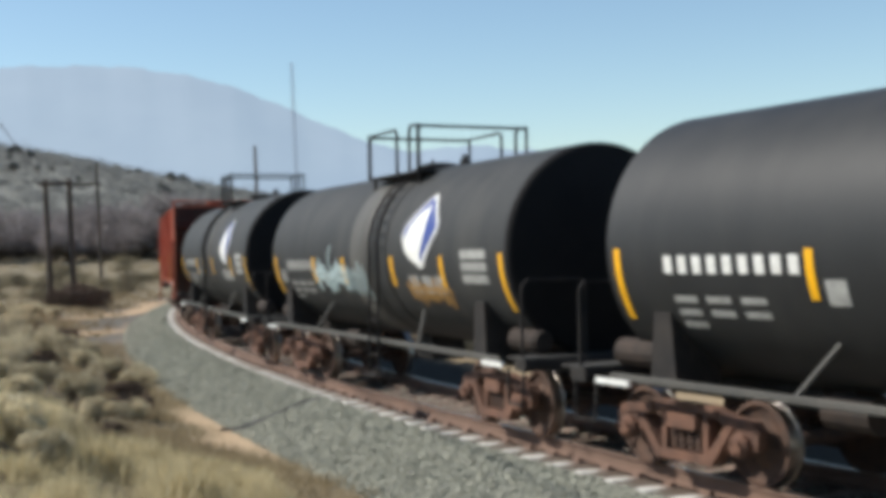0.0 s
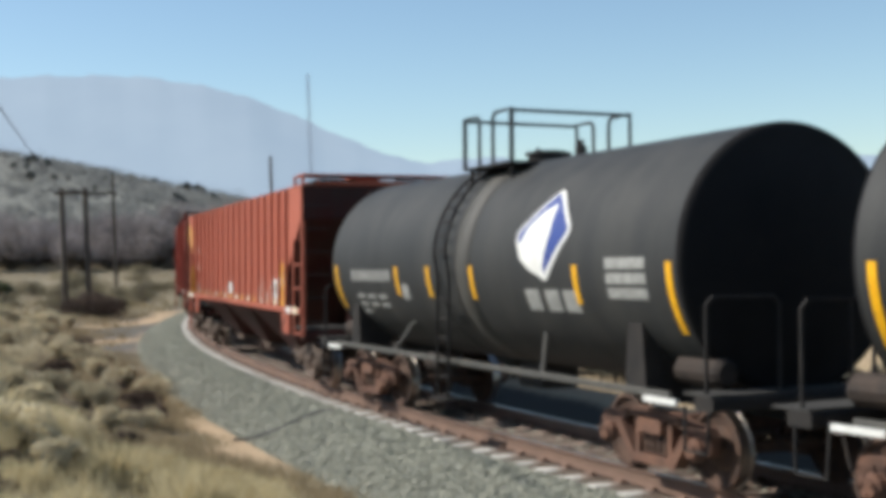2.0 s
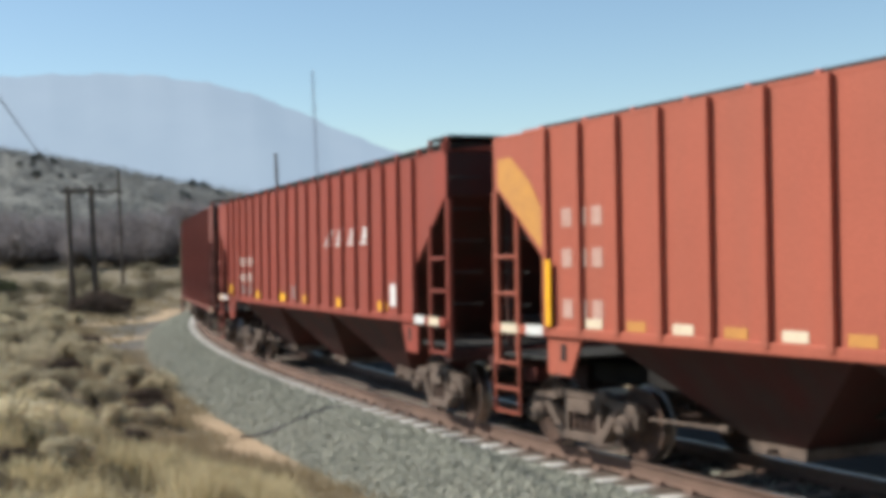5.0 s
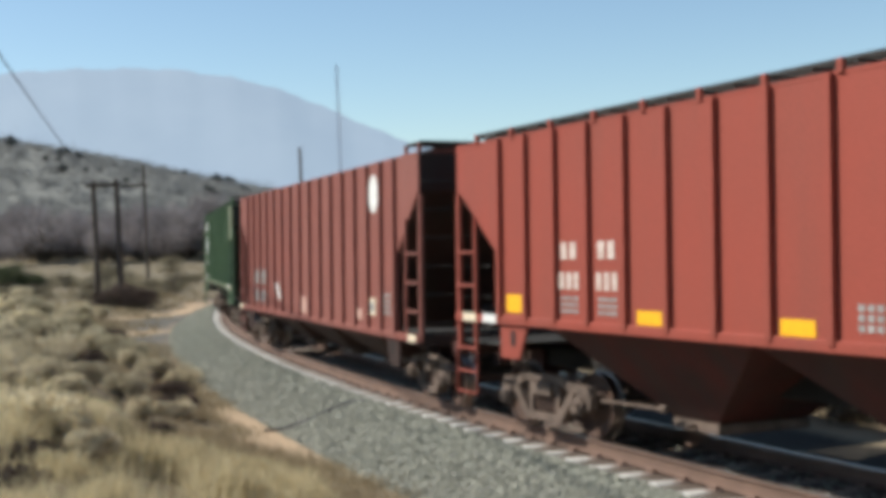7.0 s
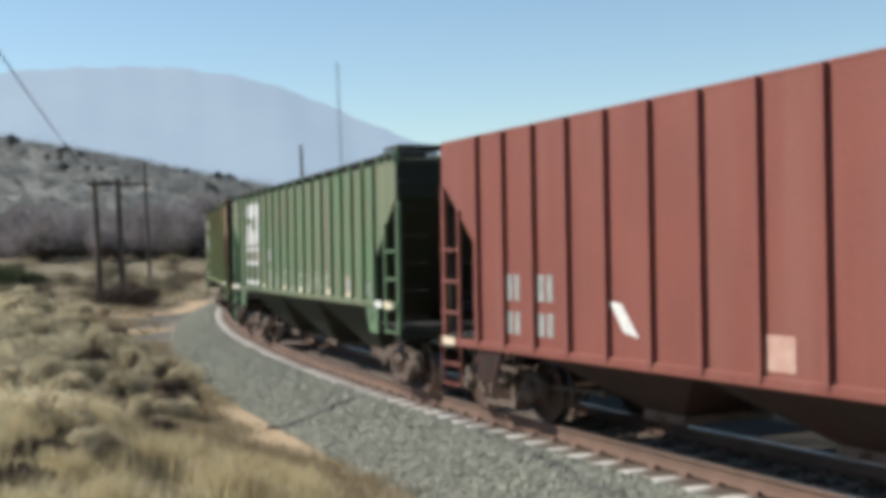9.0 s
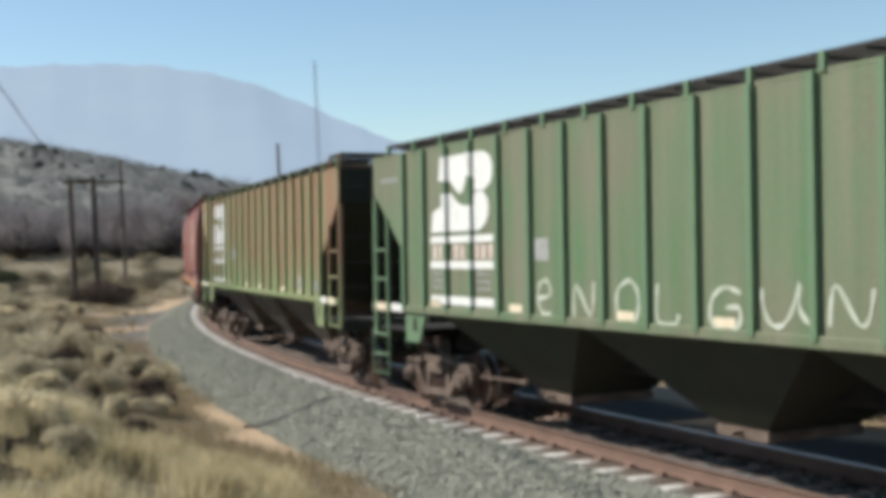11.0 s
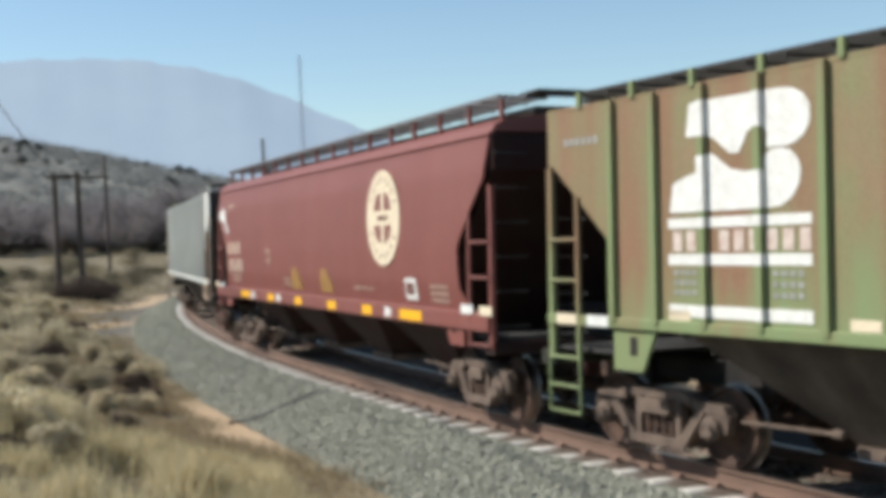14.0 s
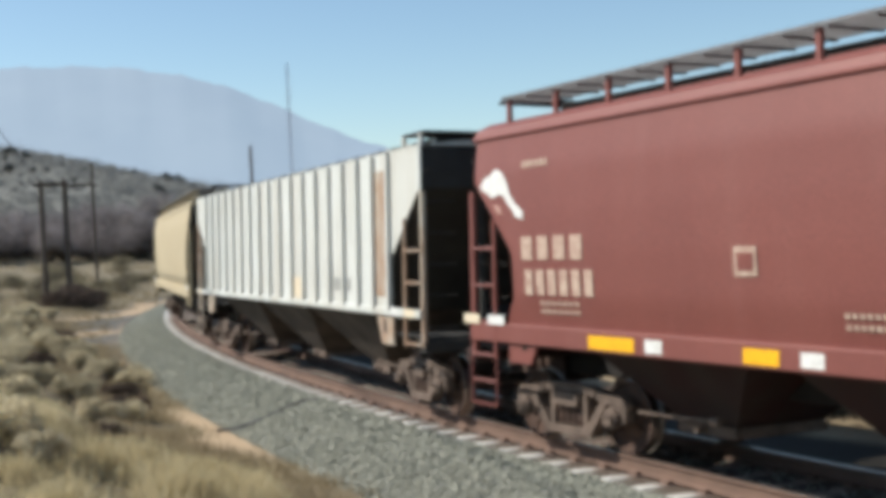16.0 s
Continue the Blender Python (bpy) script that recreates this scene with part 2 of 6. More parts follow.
def ground_z(x, y):
    """Height of the land round the rail heads' level: bank, valley floor, hills."""
    d, s = track_polar(x, y)
    far = np.hypot(x, y)
    rise = 0.45 + 1.35 * (1 - smooth_step(s, 4, 34))
    out = -0.68 + rise * smooth_step(d, 2.6, 9.5) + 0.07 * wavy(x * 0.9, y * 0.9) * smooth_step(d, 2.9, 4.5)
    inn = -0.75 + 3.0 * smooth_step(-d, 7.5, 17) + 1.2 * smooth_step(-d, 17, 40) + 0.05 * wavy(x, y) * smooth_step(-d, 3, 6)
    z = np.where(d > 0, out, inn)
    z = np.where(np.abs(d) < 2.4, -0.95, z)
    z = z + smooth_step(far, 88, 150) * (3.6 + 0.7 * wavy(x * 0.05, y * 0.05))
    for hx, hy, hh, hs in ((-150, 360, 31, 78), (-330, 330, 30, 90), (330, 420, 20, 130), (260, 120, 12, 70), (-300, -200, 25, 140)):
        z = z + hh * np.exp(-((x - hx) ** 2 + (y - hy) ** 2) / (2 * hs * hs)) * smooth_step(far, 110, 240)
    z = z + smooth_step(far, 150, 400) * 1.6 * wavy(x * 0.035, y * 0.035, 1.0)
    return z


def sand_mask(x, y):
    """How bare and sandy the ground is: the toe of the ballast, the dirt road and some open patches."""
    d, s = track_polar(x, y)
    w = wavy(x * 0.7, y * 0.7, 3.0)
    toe = smooth_step(d, 2.6, 3.0) * (1 - smooth_step(d + 0.5 * w, 3.5, 4.2)) * smooth_step(s, 7, 10) * (1 - smooth_step(s + w, 13, 17))
    toe = np.maximum(toe, 0.6 * smooth_step(d + 0.1 * w, 2.6, 2.8) * (1 - smooth_step(d + 0.15 * w, 3.0, 3.2)) * smooth_step(s, 20, 25) * (1 - smooth_step(s, 46, 54)))
    road = np.zeros_like(x)
    way = ((-26.0, 58.0), (-17.6, 61.5), (-16.2, 68.0), (-17.6, 80.0), (-12.0, 96.0))
    for (ax, ay), (bx, by) in zip(way[:-1], way[1:]):
        t = np.clip(((x - ax) * (bx - ax) + (y - ay) * (by - ay)) / ((bx - ax) ** 2 + (by - ay) ** 2), 0, 1)
        dist = np.hypot(x - ax - t * (bx - ax), y - ay - t * (by - ay))
        road = np.maximum(road, 1 - smooth_step(dist + 0.4 * w, 0.4, 0.9))
    lobe = 1 - smooth_step(np.hypot((x + 13.9), (y - 52.4) * 0.3) + 0.3 * w, 0.3, 0.9)
    inside = smooth_step(-d, 4.6, 5.2) * (1 - smooth_step(-d, 30, 40)) * 0.45
    return np.clip(np.maximum.reduce([toe, road, lobe, inside]), 0, 1)


def gravel_mask(x, y):
    """The grey service road along the far part of the curve."""
    d, s = track_polar(x, y)
    w = wavy(x * 0.8, y * 0.8, 5.0)
    return smooth_step(s, 17, 30) * smooth_step(d, 2.4, 2.8) * (1 - smooth_step(d + 0.3 * w, 4.6, 5.4)) * 0.85


def train_shade_mask(x, y):
    """Near-black strip inside the curve: the train's shade painted on the ground."""
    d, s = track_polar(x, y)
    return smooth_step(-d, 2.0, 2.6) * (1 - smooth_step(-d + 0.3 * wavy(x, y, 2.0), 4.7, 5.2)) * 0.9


# far ground turned paler and greyer: the hill's haze painted as soil colour
def hill_haze_mask(x, y):
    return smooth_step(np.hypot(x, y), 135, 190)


def dark_patch_mask(x, y):
    """Dark brown in uneven patches between the brush of the bank."""
    d, s = track_polar(x, y)
    w = wavy(x * 1.7, y * 1.7, 7.0)
    return smooth_step(d + 0.3 * w, 3.7, 4.6) * (1 - smooth_step(d, 14, 20)) * smooth_step(w, -0.5, 0.3) * smooth_step(s, 3, 8) * (1 - smooth_step(s, 55, 70)) * 0.7


def hill_mask(x, y):
    return smooth_step(np.hypot(x, y), 52, 105) * 0.95


def ground_material():
    """Soil and straw colours, with bare sand, road gravel and the scrubby tone of the hills by their masks."""
    stain(M_SOIL, (0.205, 0.175, 0.125), by_attribute("scrubby"))
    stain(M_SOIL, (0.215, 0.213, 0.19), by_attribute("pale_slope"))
    # shade beside the train, put into the soil colour
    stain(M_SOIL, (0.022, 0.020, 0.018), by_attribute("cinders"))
    stain(M_SOIL, (0.085, 0.065, 0.048), by_attribute("twig_litter"))
    stain(M_SOIL, (0.105, 0.102, 0.096), by_attribute("road_gravel"))
    stain(M_SOIL, (0.41, 0.305, 0.20), by_attribute("bare_sand"))
    return M_SOIL


def build_ground():
    radii = list(np.geomspace(1.2, 5, 12)) + list(np.geomspace(5.1, 70, 170)) + list(np.geomspace(71.5, 4600, 130))
    na = 640
    ang = np.arange(na) * 2 * np.pi / na
    rr, aa = np.meshgrid(np.array(radii), ang, indexing="ij")
    x, y = (rr * np.sin(aa)).ravel(), (rr * np.cos(aa)).ravel()
    z = ground_z(x, y)
    v = [(0.0, 0.0, float(ground_z(np.array([0.0]), np.array([0.0]))[0]))] + list(zip(x.tolist(), y.tolist(), z.tolist()))
    f = [(0, 1 + (i + 1) % na, 1 + i) for i in range(na)]
    for k in range(len(radii) - 1):
        a, b = 1 + k * na, 1 + (k + 1) * na
        f += [(a + i, a + (i + 1) % na, b + (i + 1) % na, b + i) for i in range(na)]
    me = mesh_of("ground", v, f, ground_material(), True)
    for name, mask in (("bare_sand", sand_mask), ("road_gravel", gravel_mask), ("scrubby", hill_mask), ("cinders", train_shade_mask), ("twig_litter", dark_patch_mask), ("pale_slope", hill_haze_mask)):
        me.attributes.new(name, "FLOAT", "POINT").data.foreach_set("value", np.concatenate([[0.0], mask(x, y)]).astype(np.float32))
    tagged(new("ground", me), "dry sandy ground with sparse straw-coloured grass", "ground", kind="structure")


def sweep(prof, s0, s1, step, material, smooth=False):
    """A profile of (d, z) carried along the curve, as verts and faces."""
    n = int(round((s1 - s0) / step))
    m = len(prof)
    v = [on_track(s0 + (s1 - s0) * i / n, d, z) for i in range(n + 1) for d, z in prof]
    f = [(i * m + k, i * m + k + 1, (i + 1) * m + k + 1, (i + 1) * m + k) for i in range(n) for k in range(m - 1)]
    return v, f


def build_track():
    """Ballast bed, loose stones, ties and rails along the whole curve."""
    prof = [(-3.4, -1.0), (-2.9, -0.72), (-1.75, -0.27), (-1.3, -0.225), (-1.05, -0.205), (-0.4, -0.225), (0.4, -0.225), (1.05, -0.205), (1.22, -0.212), (1.36, -0.222), (1.7, -0.27), (2.3, -0.48), (2.9, -0.74), (3.4, -1.0)]
    v, f = sweep(prof, -60, 190, 0.8, M_BALLAST)
    stain(M_BALLAST, (0.095, 0.062, 0.047), by_attribute("rail_dust"))
    me = mesh_of("ballast_bed", v, f, M_BALLAST, True)
    # real dust near the rails; the inner shoulder is darkened as painted shade
    dust = [0.8 if abs(d) < 1.1 else 0.35 if abs(d) < 1.25 else 0.0 if d > 0 else 0.85 for d, _ in prof]
    me.attributes.new("rail_dust", "FLOAT", "POINT").data.foreach_set("value", np.tile(np.array(dust, np.float32), len(v) // len(prof)))
    tagged(new("ballast_bed", me), "grey crushed-stone ballast shoulder beside the rails", "ballast", kind="structure")
    track = tagged(new("railway_track", None), "curved single railway track on pale concrete ties", "track", kind="structure")
    for name, d0 in (("rail", 0.752), ("rail", -0.752)):
        rp = [(0.036, 0.0), (-0.036, 0.0), (-0.036, -0.035), (-0.009, -0.05), (-0.009, -0.15), (-0.07, -0.172), (-0.07, -0.184), (0.07, -0.184), (0.07, -0.172), (0.009, -0.15), (0.009, -0.05), (0.036, -0.035), (0.036, 0.0)]
        v, f = sweep([(d0 - a, z) for a, z in rp], -60, 190, 1.0, M_RAIL)
        ob = new(name, mesh_of(name, v, f, M_RAIL))
        ob.data.materials.append(M_RAILTOP)
        for i, p in enumerate(ob.data.polygons):
            if i % 12 == 0:
                p.material_index = 1
        ob.parent = track
    g = Geo()
    # concrete tie with chamfered top and a dip between the rails
    for y0, y1, zt in ((-1.29, -0.45, -0.186), (-0.45, 0.45, -0.215), (0.45, 1.29, -0.186)):
        prof2 = [(-0.135, -0.4), (0.135, -0.4), (0.115, zt - 0.035), (0.075, zt), (-0.075, zt), (-0.115, zt - 0.035)]
        g.prism(prof2, y0, y1)
    tie = g.mesh("tie", M_CONC)
    gc = Geo()
    for sgn in (-1, 1):
        for w in (-0.12, 0.12):
            gc.box(-0.07, 0.07, sgn * 0.752 + w - 0.035, sgn * 0.752 + w + 0.035, -0.19, -0.145, 0.012)
    clip = gc.mesh("rail_clip", M_RAIL)
    n = 300
    for i in range(n):
        s = -45.0 + 0.62 * i
        m = chord_pose(s, 0.2)
        m = m @ pose(random.uniform(-0.02, 0.02), random.uniform(-0.02, 0.02), random.uniform(-0.006, 0.004), 0, 0, random.uniform(-0.8, 0.8))
        ob = part("tie", tie, None, track, at=m)
        if -6 < s < 40:
            part("rail_clip", clip, None, ob)
    # loose stones on the shoulder
    rng = np.random.default_rng(5)
    cube = np.array([(-1, -1, -1), (1, -1, -1), (1, 1, -1), (-1, 1, -1), (-.7, -.8, 1), (.8, -.6, 1), (.6, .8, 1), (-.8, .6, 1)], float)
    cf = np.array([(0, 3, 2, 1), (4, 5, 6, 7), (0, 1, 5, 4), (1, 2, 6, 5), (2, 3, 7, 6), (3, 0, 4, 7)])
    vs, fs = [], []
    xs = [a for a, _ in prof]
    zs = [b for _, b in prof]
    count = 44000
    ss = -6 + 74 * rng.random(count) ** 2.0
    dd = np.where(rng.random(count) < 0.85, rng.uniform(1.30, 3.2, count), rng.uniform(-2.2, 0.65, count))
    for k in range(count):
        size = rng.uniform(0.018, 0.042) * (1 + max(0.0, ss[k] - 25) * 0.02)
        d = dd[k]
        c = on_track(ss[k], d, float(np.interp(d, xs, zs)) + size * (0.2 if d > 1.25 else -0.3))
        e = Euler(rng.uniform(0, 6.28, 3)).to_matrix()
        pts = (cube * rng.uniform(0.6, 1.0, (8, 3)) * size * np.array([1, rng.uniform(0.6, 1), rng.uniform(0.5, 0.9)])) @ np.array(e) + np.array(c)
        vs.append(pts)
        fs.append(cf + 8 * k)
    me = bpy.data.meshes.new("loose_ballast")
    me.from_pydata(np.concatenate(vs).tolist(), [], np.concatenate(fs).tolist())
    me.materials.append(M_STONE)
    tagged(new("loose_ballast", me), "loose angular grey ballast stones along the ties", "gravel", kind="stuff")


build_ground()
build_track()

# ---- the train ----
CARS = []          # (car, place in the train, distance of its pivots)
WHEELS = []        # wheel sets that roll
WHEEL_R = 0.44


def make_truck_meshes():
    """The pieces of a two-axle freight truck, in its own space: x along the track, origin on the rail heads."""
    ms = {}
    g = Geo()
    prof = [(0.62, 0.03), (0.66, 0.0), (0.70, WHEEL_R + 0.028), (0.72, WHEEL_R + 0.02), (0.725, WHEEL_R), (0.85, WHEEL_R - 0.006), (0.86, WHEEL_R - 0.05), (0.82, WHEEL_R - 0.07), (0.79, 0.25), (0.84, 0.14), (0.86, 0.09), (0.86, 0.0)]
    for sgn in (-1, 1):
        p = [(sgn * a, r) for a, r in prof[2:]]
        p = [(sgn * 0.70, 0.0)] + [(sgn * 0.70, WHEEL_R - 0.06)] + p
        if sgn < 0:
            p = p[::-1]
        g.lathe(p, "y", 28)
        # holes of the wheel plate, as raised bosses on its face
        for k in range(3):
            a = k * 2.094
            g.rod((0.2 * math.cos(a), sgn * 0.80, 0.2 * math.sin(a)), (0.2 * math.cos(a), sgn * 0.83, 0.2 * math.sin(a)), 0.028, 6)
    g.rod((0, -1.02, 0), (0, 1.02, 0), 0.075, 10)
    ms["wheel_set"] = g
    g = Geo()
    # top chord, bottom chord, diagonals and columns leave the windows open
    y0, y1 = -0.07, 0.07
    # top chord, bowed over the bolster
    g.prism([(-1.12, 0.58), (-1.04, 0.69), (-0.70, 0.71), (-0.42, 0.79), (0.42, 0.79), (0.70, 0.71), (1.04, 0.69), (1.12, 0.58), (0.98, 0.59), (0.64, 0.61), (0.38, 0.69), (-0.38, 0.69), (-0.64, 0.61), (-0.98, 0.59)], y0, y1)
    # bottom chord and the diagonals that rise to the pedestals
    g.prism([(-0.78, 0.61), (-0.66, 0.61), (-0.36, 0.27), (0.36, 0.27), (0.66, 0.61), (0.78, 0.61), (0.44, 0.17), (-0.44, 0.17)], y0 - 0.02, y1 + 0.02)
    for sx in (-1, 1):
        g.prism([(sx * 0.29, 0.26), (sx * 0.37, 0.26), (sx * 0.37, 0.72), (sx * 0.29, 0.72)], y0 + 0.01, y1 - 0.01)
        g.prism([(sx * 1.12, 0.60), (sx * 0.70, 0.62), (sx * 0.72, 0.40), (sx * 0.78, 0.38), (sx * 0.80, 0.53), (sx * 1.0, 0.53), (sx * 1.02, 0.38), (sx * 1.08, 0.40)], y0 + 0.01, y1 - 0.01)
        # ribs cast on the chord
        g.box(sx * 0.52 - 0.03, sx * 0.52 + 0.03, y0 - 0.02, y0, 0.66, 0.76)
    ms["side_frame"] = g
    g = Geo()
    for x in (-0.19, -0.065, 0.065, 0.19):
        g.lathe([(0.30, 0.0), (0.30, 0.055), (0.335, 0.045), (0.37, 0.058), (0.405, 0.045), (0.44, 0.058), (0.475, 0.045), (0.51, 0.058), (0.54, 0.055), (0.54, 0.0)], "z", 8, (x, 0.0, 0.0))
    ms["spring_nest"] = g
    g = Geo()
    g.box(-0.24, 0.24, -1.12, 1.12, 0.52, 0.68, 0.03)
    g.lathe([(0.66, 0.0), (0.66, 0.2), (0.76, 0.2), (0.76, 0.0)], "z", 14)
    ms["bolster"] = g
    g = Geo()
    g.lathe([(0.0, 0.13), (0.07, 0.13), (0.10, 0.09), (0.12, 0.09), (0.12, 0.0)], "y", 12)
    for k in range(3):
        a = k * 2.094 + 0.5
        g.rod((0.06 * math.cos(a), 0.11, 0.06 * math.sin(a)), (0.06 * math.cos(a), 0.14, 0.06 * math.sin(a)), 0.018, 6)
    ms["bearing_cap"] = g
    g = Geo()
    g.rod((-0.75, 0, 0.56), (0.55, 0, 0.54), 0.022, 8, 0.02)
    g.rod((-0.78, 0, 0.56), (-0.66, 0, 0.56), 0.045, 8)
    ms["brake_rod"] = g
    g = Geo()
    g.box(-0.05, 0.05, -0.85, 0.85, 0.33, 0.42, 0.015)
    g.rod((0.0, -0.8, 0.36), (0.0, 0.0, 0.52), 0.03, 6)
    g.rod((0.0, 0.8, 0.36), (0.0, 0.0, 0.52), 0.03, 6)
    for sgn in (-1, 1):
        g.prism([(0.04, 0.22), (0.10, 0.26), (0.12, 0.46), (0.05, 0.52)], sgn * 0.78 - 0.05, sgn * 0.78 + 0.05)
    ms["brake_beam"] = g
    return ms


TRUCK = make_truck_meshes()
TRUCK_MESH = {}


def add_truck(car, x, yaw, look_of="dusty"):
    """A truck under a car at x: bolster as the part, its frames, springs, caps and wheels below it."""
    cast = M_RUSTFRAME if look_of == "rusty" else M_FRAME
    key = look_of
    if key not in TRUCK_MESH:
        TRUCK_MESH[key] = {k: g.mesh(k, {"wheel_set": M_ROLL, "spring_nest": M_ROLL, "brake_beam": M_FRAME, "bearing_cap": cast}.get(k, cast), k in ("wheel_set",)) for k, g in TRUCK.items()}
        me = TRUCK_MESH[key]["wheel_set"]
        me.materials.append(M_TREAD)
        for p in me.polygons:
            r = [math.hypot(me.vertices[i].co.x, me.vertices[i].co.z) for i in p.vertices]
            p.use_smooth = False
            if min(r) > WHEEL_R - 0.03:
                p.material_index = 1
    tm = TRUCK_MESH[key]
    truck = part("truck", tm["bolster"], None, car, "rusty cast-steel two-axle truck" if look_of == "rusty" else "dusty cast-steel two-axle truck", at=pose(x, 0, 0, 0, 0, yaw))
    for sgn in (-1, 1):
        part("side_frame", tm["side_frame"], None, truck, at=pose(0, sgn * 1.0, 0))
        part("spring_nest", tm["spring_nest"], None, truck, at=pose(0, sgn * 1.0, 0))
        part("brake_beam", tm["brake_beam"], None, truck, at=pose(sgn * 0.42, 0, 0, 0, 0, 180 if sgn < 0 else 0))
        for sx in (-1, 1):
            part("bearing_cap", tm["bearing_cap"], None, truck, at=pose(sx * 0.89, sgn * 1.06, WHEEL_R, 0, 0, 180 if sgn < 0 else 0))
    if look_of != "rusty":
        part("brake_rod", tm["brake_rod"], None, truck, at=pose(-1.75 if x > 0 else 1.75, -0.95, 0, 0, 0, 0 if x > 0 else 180))
    for sx in (-1, 1):
        w = part("wheel_set", tm["wheel_set"], None, truck, "rusty wheel pair with a bright tread", at=pose(sx * 0.89, 0, WHEEL_R))
        WHEELS.append((w, sx * 0.89))
    return truck


def new_car(name, label, place, base, category="freight car"):
    car = tagged(new(name), label, category, "cars of the freight train")
    car.empty_display_size = 0.3
    CARS.append((car, place, base))
    return car


def truck_yaw(base):
    """The turn of a truck against its car on the curve."""
    return math.degrees(math.asin(base / 2 / RAD))


COUPLER = {}


def add_coupler(car, x, sgn):
    if not COUPLER:
        g = Geo()
        g.box(-0.9, 0.0, -0.09, 0.09, 0.74, 0.92, 0.02)
        g.box(-0.02, 0.20, -0.15, 0.10, 0.68, 0.98, 0.04)
        g.box(0.12, 0.30, -0.19, -0.06, 0.70, 0.96, 0.04)
        g.box(0.10, 0.20, 0.04, 0.17, 0.70, 0.96, 0.03)
        COUPLER["coupler"] = g.mesh("coupler", M_ROLL)
        h = Geo()
        pts = [Vector((-0.1 + 0.55 * t, 0.28 - 0.2 * t, 0.72 - 0.42 * math.sin(math.pi * min(t * 1.1, 1)))) for t in [i / 8 for i in range(9)]]
        h.tube(pts, 0.022, 6)
        COUPLER["air_hose"] = h.mesh("air_hose", M_GREASE)
    rz = 0 if sgn > 0 else 180
    c = part("coupler", COUPLER["coupler"], None, car, "rusty knuckle coupler", at=pose(sgn * x, 0, 0, 0, 0, rz))
    part("air_hose", COUPLER["air_hose"], None, c, "black rubber air hose")


def paint(name, base, second, streak, amount=0.6, scale=1.1, streak_amount=0.5, rough=0.68, contrast=0.18, spec=0.25, **more):
    return mat(name, base, second, amount, scale, rough, streak=streak, streak_amount=streak_amount, bump=0.05, spec=spec, contrast=contrast, **more)


PAINTS = {
    "orange": paint("orange_red_paint", (0.40, 0.105, 0.064), (0.345, 0.094, 0.058), (0.30, 0.10, 0.064)),
    "red": paint("oxide_red_paint", (0.285, 0.058, 0.038), (0.25, 0.06, 0.04), (0.20, 0.06, 0.042)),
    "brown": paint("brown_red_paint", (0.22, 0.070, 0.053), (0.175, 0.060, 0.046), (0.25, 0.105, 0.083)),
    "green": paint("dusty_green_paint", (0.098, 0.168, 0.084), (0.150, 0.150, 0.096), (0.19, 0.188, 0.128), 1.0, 0.55, 0.75, contrast=0.13, streak_range=(0.40, 0.66), streak_size=(3.2, 3.2, 0.14)),
    "faded": paint("rust_stained_green_paint", (0.195, 0.205, 0.10), (0.245, 0.165, 0.10), (0.235, 0.122, 0.075), 0.85, 1.6, 0.85, contrast=0.2, streak_range=(0.36, 0.62), streak_size=(2.6, 2.6, 0.16)),
    "white": paint("chalky_white_paint", (0.60, 0.615, 0.585), (0.50, 0.51, 0.47), (0.40, 0.34, 0.26)),
    "tan": paint("tan_paint", (0.46, 0.39, 0.26), (0.39, 0.32, 0.21), (0.33, 0.25, 0.16)),
    "maroon": paint("maroon_paint", (0.20, 0.064, 0.051), (0.172, 0.056, 0.046), (0.225, 0.09, 0.075), streak_amount=0.35, rough=0.52, spec=0.35),
}
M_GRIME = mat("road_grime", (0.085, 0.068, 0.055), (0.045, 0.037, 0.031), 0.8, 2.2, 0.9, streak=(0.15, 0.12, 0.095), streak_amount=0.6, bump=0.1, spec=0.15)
# darkened paint copies: shade on ends, holds and bays painted in, plus road grime
SHADED_GRIMY = {k: paint("shaded_grimy_" + m.name, tuple(0.22 * c + 0.009 for c in b), (0.030, 0.026, 0.024), (0.05, 0.042, 0.036), spec=0.12) for k, (m, b) in {
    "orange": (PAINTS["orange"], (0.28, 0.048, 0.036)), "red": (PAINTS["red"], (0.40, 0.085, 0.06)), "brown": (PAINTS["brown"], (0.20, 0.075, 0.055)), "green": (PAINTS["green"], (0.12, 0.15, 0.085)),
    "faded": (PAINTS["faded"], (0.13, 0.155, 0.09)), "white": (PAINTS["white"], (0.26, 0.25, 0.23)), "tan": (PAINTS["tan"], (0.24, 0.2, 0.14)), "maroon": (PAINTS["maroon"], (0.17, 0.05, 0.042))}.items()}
RIB = {}


